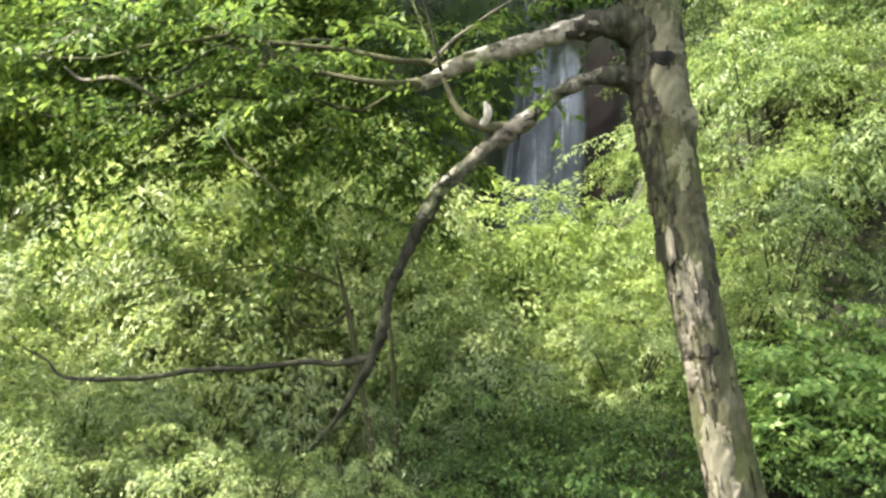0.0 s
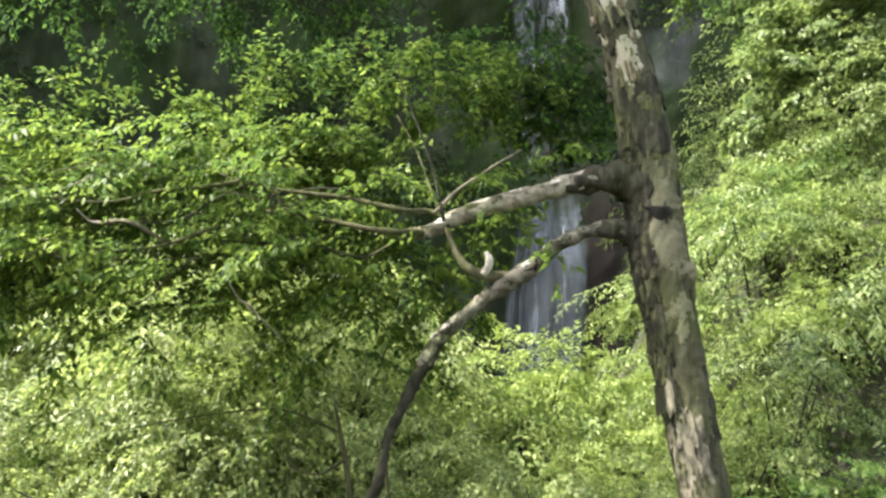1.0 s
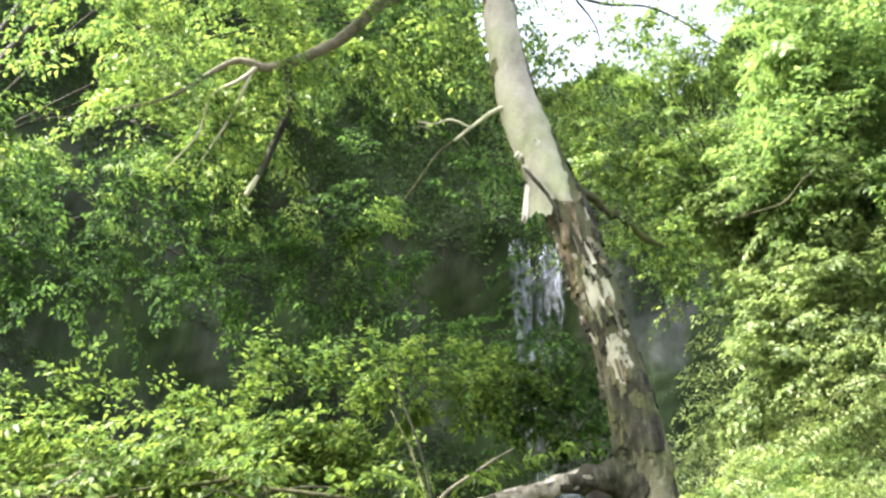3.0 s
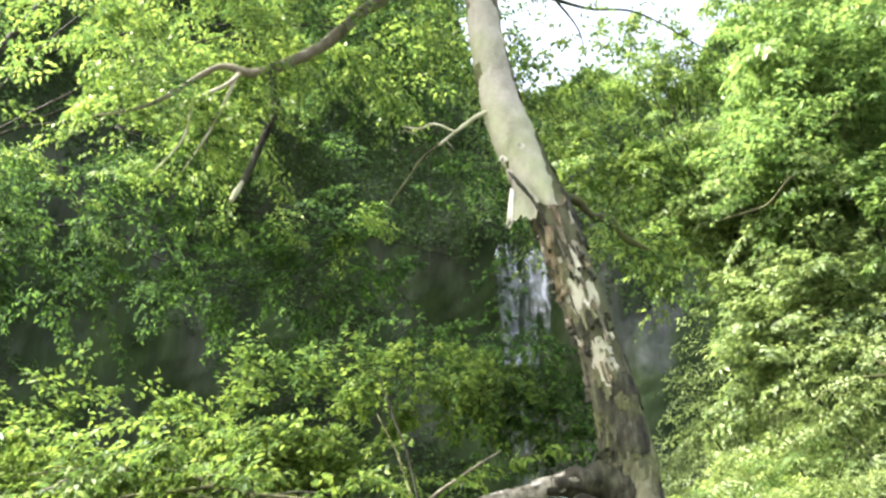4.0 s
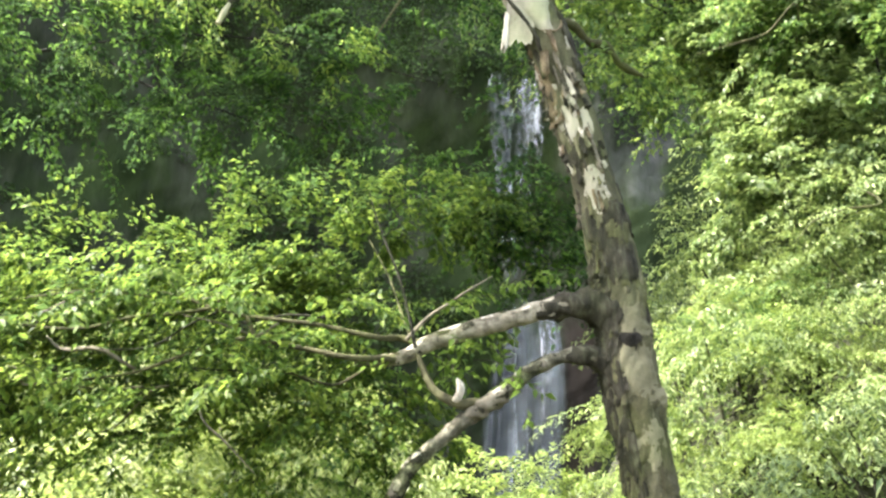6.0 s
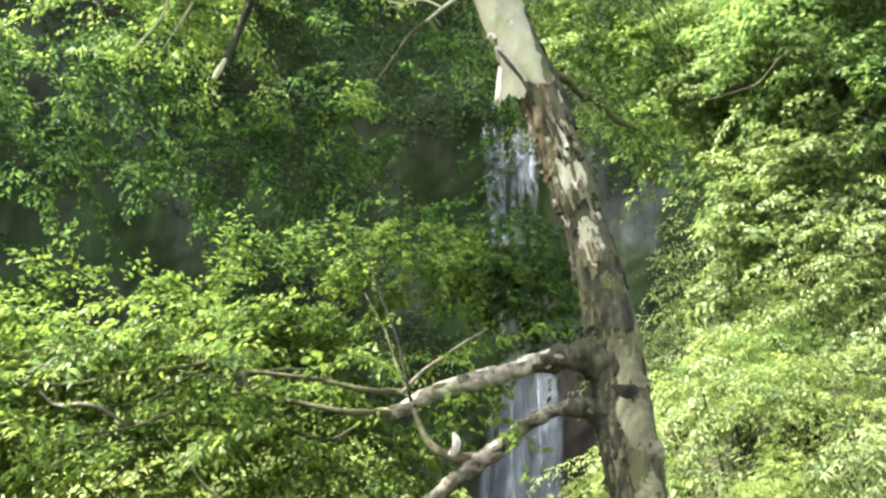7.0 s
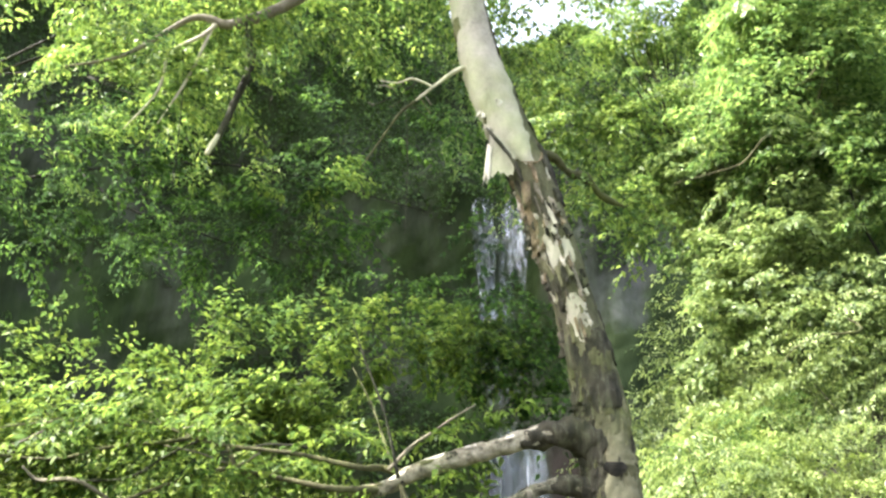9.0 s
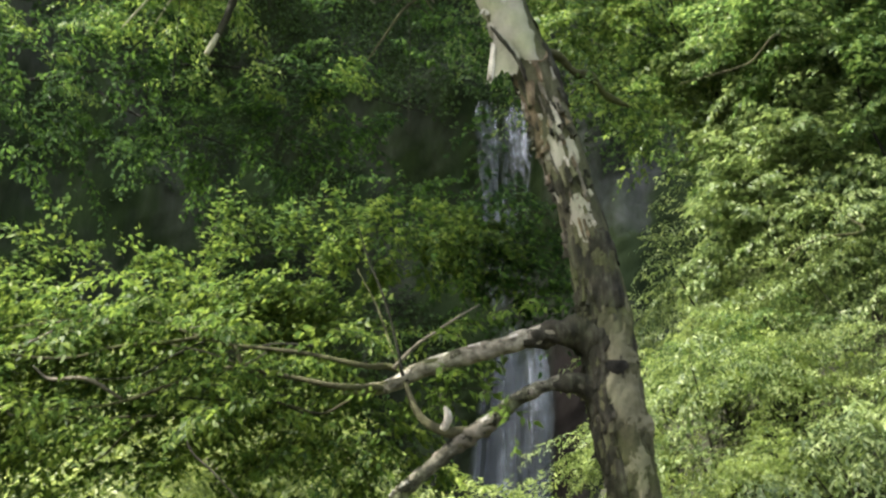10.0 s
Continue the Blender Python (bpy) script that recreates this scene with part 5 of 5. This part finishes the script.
for end in ((-0.6, 10.2, 11.6), (-2.0, 9.9, 10.2), (-3.4, 10.1, 12.6), (-4.0, 9.8, 9.2)):
    limb("bough", slope_tree, [(-6.3, 9.9, 8.6), ((end[0] - 6.3) / 2, 9.9, end[2] * 0.55 + 4.2), end], [0.022, 0.014, 0.006], TWIG)
made = []
for p in leafy(20, ((-6.6, -0.2), (9.5, 10.8), (9.2, 12.9))):
    made.append(mound(p, (0.6, 0.5, 0.4), 7, 0.75, 9, 10, 0.095, inner=0.0, full=True, stem=0.003))
for p in leafy(7, ((-5.5, -1.2), (9.3, 9.8), (7.4, 8.9))):
    made.append(mound(p, (0.45, 0.3, 0.25), 3, 0.6, 8, 9, 0.085, inner=0.0, lift=-0.1, full=True, stem=0.003))
for p in leafy(7, ((-2.6, 0.3), (9.2, 9.7), (7.3, 9.3))):
    limb("bough", slope_tree, [(-4.0, 9.8, 9.2), ((p[0] - 4.0) / 2, 9.7, (p[2] + 9.2) / 2 + 0.3), p], [0.01, 0.007, 0.004], TWIG, "", 5, 5)
    made.append(mound(p, (0.4, 0.25, 0.2), 4, 0.55, 8, 9, 0.085, inner=0.0, lift=-0.1, full=True, stem=0.003))
foliage("foliage", slope_tree, made, LEAF_SUNLIT)

rng = np.random.default_rng(23)
# hillside trees
HILL = "trees on the hillside"
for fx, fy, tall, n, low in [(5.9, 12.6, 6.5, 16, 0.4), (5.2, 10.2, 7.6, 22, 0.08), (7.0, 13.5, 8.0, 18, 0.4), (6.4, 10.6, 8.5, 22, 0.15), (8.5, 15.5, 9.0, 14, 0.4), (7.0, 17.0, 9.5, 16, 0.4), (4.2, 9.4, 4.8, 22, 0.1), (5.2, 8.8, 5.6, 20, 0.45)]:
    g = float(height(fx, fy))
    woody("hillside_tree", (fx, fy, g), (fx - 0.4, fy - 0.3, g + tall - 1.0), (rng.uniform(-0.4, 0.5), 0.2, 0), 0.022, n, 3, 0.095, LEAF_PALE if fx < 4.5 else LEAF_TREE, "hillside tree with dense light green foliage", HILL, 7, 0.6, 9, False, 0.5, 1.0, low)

# a leaning tree whose sprays hang over the gap beside the birch
lean_foot = (4.7, 11.2, float(height(4.7, 11.2)))
leaning = thing("hillside_tree", lean_foot, "leaning tree, sprays coloured yellow-green for sunlight", "tree", HILL)
limb("trunk", leaning, [(lean_foot[0], lean_foot[1], lean_foot[2] - 0.15), (4.4, 11.0, 7.2), (3.7, 10.6, 8.6), (2.9, 10.3, 9.6)], [0.06, 0.05, 0.035, 0.015], KNOT)
made = []
for k in range(17):
    p = (rng.uniform(1.6, 3.4), rng.uniform(9.8, 10.8), rng.uniform(7.6, 9.45))
    limb("bough", leaning, [(3.9, 10.7, 8.2), ((3.9 + p[0]) / 2, (10.7 + p[1]) / 2, (8.2 + p[2]) / 2 + 0.25), p], [0.014, 0.009, 0.004], TWIG, "", 5, 5)
    made.append(mound(p, (0.35, 0.3, 0.16), 7, 0.6, 9, 10, 0.085, inner=0.0, lift=0.1, droop=0.35, full=True, ratio=0.45, stem=0.003))
for p in ((1.35, 10.1, 9.45), (1.55, 10.0, 9.7), (1.75, 10.2, 9.75), (2.0, 10.0, 9.8), (2.3, 10.1, 10.1), (2.6, 10.2, 10.5), (1.65, 9.9, 9.2), (2.1, 9.9, 9.3), (2.45, 10.0, 10.35), (2.55, 10.0, 10.7), (2.75, 10.0, 10.3), (2.9, 10.0, 10.7), (3.1, 10.0, 10.35), (3.3, 10.0, 10.75), (3.45, 10.0, 10.4), (2.75, 10.1, 11.1), (3.2, 10.1, 11.1)):
    limb("bough", leaning, [(3.4, 10.5, 9.0), ((3.4 + p[0]) / 2, 10.3, (9.0 + p[2]) / 2 + 0.15), p], [0.012, 0.008, 0.004], TWIG, "", 5, 5)
    made.append(mound(p, (0.25, 0.25, 0.12), 5, 0.5, 9, 9, 0.08, inner=0.0, lift=0.1, droop=0.35, full=True, ratio=0.45, stem=0.003))
foliage("foliage", leaning, made, LEAF_SUNLIT)
for line in ([(2.61, 8.2, 6.89), (2.96, 8.2, 7.01), (3.32, 8.2, 7.15), (3.67, 8.2, 7.4)], [(3.27, 8.0, 4.87), (3.48, 8.0, 5.09), (3.75, 8.0, 5.2), (4.12, 8.1, 5.37)], [(3.9, 8.2, 8.08), (4.13, 8.2, 8.2), (4.4, 8.2, 8.39)]):
    limb("bough", leaning, [(4.4, 11.0, 7.2)] + line[::-1], [0.02] + list(np.linspace(0.011, 0.005, len(line))), BARK_MOSS, "thin pale bough", 6, 6)

rng = np.random.default_rng(24)
# shrubs on bank, slope and foot
v1 = shrub("shrub", LEAF_BANK, 0.056, "bright yellow-green shrub on the bank", "bank shrubs", 22, 0.7, 0.9, 4, 0.52, 12, 0.4)
v2 = shrub("shrub", LEAF_HILL, 0.076, "light green hillside shrub", "hillside shrubs", 17, 0.95, 1.5, 4, 0.85, 10, 0.32)
v3 = shrub("shrub", LEAF_BUSH, 0.062, "green shrub with narrow leaves on the slope", "slope shrubs", 24, 0.85, 1.5, 4, 0.65, 11, 0.42)
v4 = shrub("shrub", LEAF_BUSH, 0.075, "tall loose shrub with fine leaves", "slope shrubs", 26, 0.85, 2.1, 4, 0.8, 11, 0.4)


def settle(ob, x, y, size, turn):
    z = float(height(x, y)) - 0.05
    ob.matrix_basis = pose(x, y, z, 0, 0, turn) @ Matrix.Diagonal((size, size, size, 1))


v5 = shrub("shrub", LEAF_GREY, 0.075, "grey-green shrub with pale leaves", "slope shrubs", 18, 0.8, 1.6, 4, 0.75, 9, 0.36)
v6 = shrub("shrub", LEAF_UNDER_SHADED, 0.06, "leafy shrub with leaves coloured dark for shade", "slope shrubs", 18, 0.8, 1.5, 4, 0.7, 8, 0.5)
settle(v1, 1.2, 10.2, 0.85, 0)
settle(v2, 3.75, 11.3, 1.0, 0)
settle(v3, -2.0, 8.0, 1.0, 0)
settle(v4, -3.2, 8.6, 1.0, 0)
settle(v5, -3.3, 7.6, 1.0, 0)
settle(v6, 0.2, 6.3, 0.6, 0)
for x, y in [(0.1, 10.3), (0.7, 9.8), (1.8, 10.0), (2.5, 9.9), (0.9, 9.0), (1.6, 9.1), (2.3, 8.9), (3.1, 9.4), (0.4, 8.6), (2.9, 10.6), (3.7, 10.2), (1.2, 8.3), (3.4, 8.4), (2.0, 8.2), (0.0, 7.6), (0.6, 7.7), (1.3, 7.5), (1.9, 7.5), (2.5, 7.6), (2.7, 8.2), (3.1, 7.9), (-0.5, 8.4), (0.2, 7.0), (0.9, 7.0), (0.72, 9.3), (1.0, 9.6), (1.32, 9.35)]:
    if y > 8.8 and 0.3 < x < 1.7:
        shrub_at(v1, x, y, (2.72 + 0.47 * x - float(height(x, y))) / (0.86 if x < 1.1 else 1.55), rng.uniform(0, 360))
        continue
    shrub_at(v1, x, y, rng.uniform(0.8, 0.9) + (0.5 if y > 9.5 and 0.0 < x < 1.0 else -0.12 if y > 8.8 and 1.0 < x < 2.4 else 0.2 if y > 9.7 else 0.0 if y > 8 else -0.1), rng.uniform(0, 360))
for y in np.arange(7.4, 17.0, 1.1):
    for x in np.arange(0.27 * y + 0.55, 0.46 * y + 1.6, 1.0):
        # shadowed hollows in the hillside, put in by dark-leaved shrubs
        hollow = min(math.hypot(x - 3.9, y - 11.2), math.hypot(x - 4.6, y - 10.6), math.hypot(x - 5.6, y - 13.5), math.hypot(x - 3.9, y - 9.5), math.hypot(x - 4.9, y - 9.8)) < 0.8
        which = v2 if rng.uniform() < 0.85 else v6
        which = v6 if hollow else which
        edge = x < 0.27 * y + 1.1
        px, py = x + rng.uniform(-0.2, 0.35), y + rng.uniform(-0.4, 0.4)
        size, turn = rng.uniform(0.85, 1.05) if edge else rng.uniform(0.7, 1.4), rng.uniform(0, 360)
        if min(math.hypot(px - 3.15, py - 10.3), math.hypot(px - 3.4, py - 9.1)) > 0.65:
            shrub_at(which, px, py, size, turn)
for x, y, sz in [(4.2, 8.5, 0.75), (4.55, 8.75, 0.8), (3.95, 8.05, 0.65)]:
    shrub_at(v2, x, y, sz, 70 * x)
for x, y, sz in [(-3.4, 7.0, 1.0), (-2.4, 7.1, 0.8), (-1.5, 7.2, 0.95), (-0.7, 7.2, 0.85), (-1.0, 8.3, 1.2),
                 (-2.9, 6.2, 0.8), (-1.9, 6.9, 0.8), (-1.1, 7.0, 0.85), (-0.2, 7.3, 0.85), (0.4, 6.8, 0.7), (1.2, 6.6, 0.6), (2.0, 6.9, 0.6), (-2.9, 5.5, 0.55), (-0.4, 7.9, 1.0), (-2.6, 5.3, 0.65), (-3.3, 5.9, 0.75), (-2.3, 5.0, 0.55), (-1.8, 4.9, 0.5), (-1.3, 5.1, 0.52), (-0.9, 4.85, 0.44), (-0.45, 5.1, 0.42), (-2.1, 5.8, 0.6)]:
    shrub_at(v3, x, y, sz, rng.uniform(0, 360))
for x, y, sz in [(-4.4, 9.2, 1.4), (-2.2, 9.2, 1.25), (-1.3, 9.6, 1.0), (-0.3, 9.7, 0.85), (-4.0, 10.6, 1.5), (-2.8, 10.8, 1.3), (-1.6, 11.0, 1.15), (-1.9, 8.2, 1.2), (-0.9, 7.6, 1.1), (-5.4, 10.4, 1.5), (-1.1, 8.7, 1.3), (-0.5, 9.0, 0.8), (-1.9, 8.7, 1.35)]:
    shrub_at(v4, x, y, sz, rng.uniform(0, 360))
# the pale ones around y 6.5 are added to brighten the shaded slope
for x, y, sz in [(-4.2, 8.0, 1.1), (-1.9, 7.5, 1.0), (-2.9, 9.0, 1.3), (-3.8, 6.4, 0.85), (-1.6, 6.5, 0.55), (-0.9, 6.6, 0.5), (-0.2, 6.6, 0.55), (-2.2, 6.5, 0.6), (0.3, 6.5, 0.5), (-1.5, 6.1, 0.5), (-0.7, 6.2, 0.45), (-2.4, 7.3, 1.0)]:
    shrub_at(v5, x, y, sz, rng.uniform(0, 360))
# where shade lies on slope and foreground: dark leaf colour carries it
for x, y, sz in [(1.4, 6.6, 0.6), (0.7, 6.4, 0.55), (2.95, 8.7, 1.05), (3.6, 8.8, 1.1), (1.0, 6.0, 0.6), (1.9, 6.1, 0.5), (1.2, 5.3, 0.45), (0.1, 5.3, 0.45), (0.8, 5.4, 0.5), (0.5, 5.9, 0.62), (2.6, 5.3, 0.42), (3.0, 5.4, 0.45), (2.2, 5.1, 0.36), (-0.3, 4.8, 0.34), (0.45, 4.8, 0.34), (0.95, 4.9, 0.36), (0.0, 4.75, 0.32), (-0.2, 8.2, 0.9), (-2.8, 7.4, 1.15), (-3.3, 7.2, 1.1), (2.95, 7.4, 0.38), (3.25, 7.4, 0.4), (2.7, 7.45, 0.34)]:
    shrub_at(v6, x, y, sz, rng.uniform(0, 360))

rng = np.random.default_rng(25)
# broad-leaved herbs at the foot of the birch
def herb(label, group, fronds, reach, tall, leaf, mat):
    ob = thing("herb", (0, 0, 0), label, "plant", group)
    for k in range(6):
        a = k * 2.4
        e = np.array([math.cos(a) * reach * 0.4, math.sin(a) * reach * 0.4, tall * rng.uniform(0.7, 1.0)])
        limb("stalk", ob, [(0, 0, -0.05), e * [0.3, 0.3, 0.6], e], [0.009, 0.007, 0.003], TWIG, "", 4, 5)
    b = in_ball(fronds, 0.2) * [reach * 0.6, reach * 0.6, tall * 0.4] + [0, 0, tall * 0.62]
    a = rng.uniform(0, 2 * np.pi, fronds)
    h = np.stack([np.cos(a), np.sin(a), rng.uniform(0.1, 0.6, fronds)], -1)
    made = [plumes(b, h, reach * rng.uniform(0.5, 0.9, fronds), 6, 5, leaf, droop=0.35, full=True, ratio=0.55, loose=0.25)]
    foliage("foliage", ob, made, mat)
    return ob


h1 = herb("leafy bright green plant with divided leaves", "plants at the foot of the birch", 40, 0.62, 0.85, 0.085, LEAF_HERB)
settle(h1, 2.1, 5.9, 0.85, 20)
for x, y, sz in [(1.75, 5.6, 0.75), (2.5, 6.1, 0.85), (2.9, 6.0, 0.85), (2.3, 6.6, 0.8), (3.3, 6.5, 0.8), (1.9, 6.5, 0.8), (2.8, 6.7, 0.8), (3.6, 5.9, 0.85), (2.35, 5.6, 0.75), (2.75, 5.55, 0.75)]:
    shrub_at(h1, x, y, sz, rng.uniform(0, 360))

# low plants whose dark leaf colour stands in for the birch's shade
h2 = herb("low plant with leaves coloured dark for shade", "plants in the shade of the birch", 46, 0.5, 0.85, 0.05, LEAF_UNDER_SHADED)
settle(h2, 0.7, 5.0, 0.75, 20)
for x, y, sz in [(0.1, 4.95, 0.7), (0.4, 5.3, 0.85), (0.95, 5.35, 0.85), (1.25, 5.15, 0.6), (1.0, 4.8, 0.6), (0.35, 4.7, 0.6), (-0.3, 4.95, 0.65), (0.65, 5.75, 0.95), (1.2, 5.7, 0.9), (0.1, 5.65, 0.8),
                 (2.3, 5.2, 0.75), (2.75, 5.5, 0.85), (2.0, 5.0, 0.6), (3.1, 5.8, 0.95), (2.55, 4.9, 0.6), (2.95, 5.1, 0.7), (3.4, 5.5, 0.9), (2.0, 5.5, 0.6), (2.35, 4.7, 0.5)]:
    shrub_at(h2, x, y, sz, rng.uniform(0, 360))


# slender bare stems and dead wood among the shrubs
def bare_stem(name, label, points, radii, mat, twigs=()):
    foot = points[0]
    ob = thing(name, foot, label, "sapling" if "sapling" in name else "dead branch")
    main = limb("stem", ob, [(foot[0], foot[1], foot[2] - 0.1)] + list(points[1:]), radii, mat, "", 7, 7, 0.15)
    for pts, r in twigs:
        limb("twig", main, pts, r, mat, "", 6, 5)
    return ob


def on_ground(x, y):
    return (x, y, float(height(x, y)))


bare_stem("sapling", "slender sapling with thin brown stem", [on_ground(-0.38, 6.0), (-0.43, 6.0, 1.1), (-0.49, 6.0, 1.4), (-0.57, 6.0, 1.85), (-0.63, 6.0, 2.1), (-0.66, 6.02, 2.25)],
          [0.024, 0.022, 0.02, 0.017, 0.011, 0.004], BARK_MOSS,
          [([(-0.57, 6.0, 1.85), (-0.7, 5.8, 1.75), (-0.85, 5.7, 1.8), (-0.86, 5.65, 1.93), (-0.8, 5.6, 2.05)], [0.01, 0.008, 0.007, 0.005, 0.003]),
           ([(-0.6, 6.0, 2.0), (-0.95, 5.9, 2.12), (-1.4, 5.9, 2.08), (-1.9, 5.9, 1.98)], [0.009, 0.007, 0.005, 0.003])])
bare_stem("sapling", "slender sapling with thin brown stem", [on_ground(-0.27, 6.1), (-0.29, 6.1, 1.3), (-0.32, 6.1, 1.7), (-0.34, 6.1, 2.0)],
          [0.022, 0.02, 0.014, 0.004], BARK_MOSS)
bare_stem("dead_sapling", "bleached dead sapling leaning among shrubs", [on_ground(-0.2, 7.6), (-0.71, 7.6, 2.02), (-1.235, 7.55, 2.75), (-1.556, 7.5, 3.11), (-1.72, 7.5, 3.29)],
          [0.02, 0.018, 0.015, 0.012, 0.005], DEADWOOD, [([(-1.01, 7.55, 2.43), (-1.07, 7.5, 2.85), (-1.16, 7.45, 3.2)], [0.01, 0.008, 0.004])])
bare_stem("dead_sapling", "grey dead stem leaning out of the hillside shrubs", [on_ground(3.1, 8.1), (2.8, 7.8, 2.05), (2.55, 7.7, 2.2), (2.3, 7.6, 2.32)], [0.016, 0.014, 0.011, 0.005], DEADWOOD)
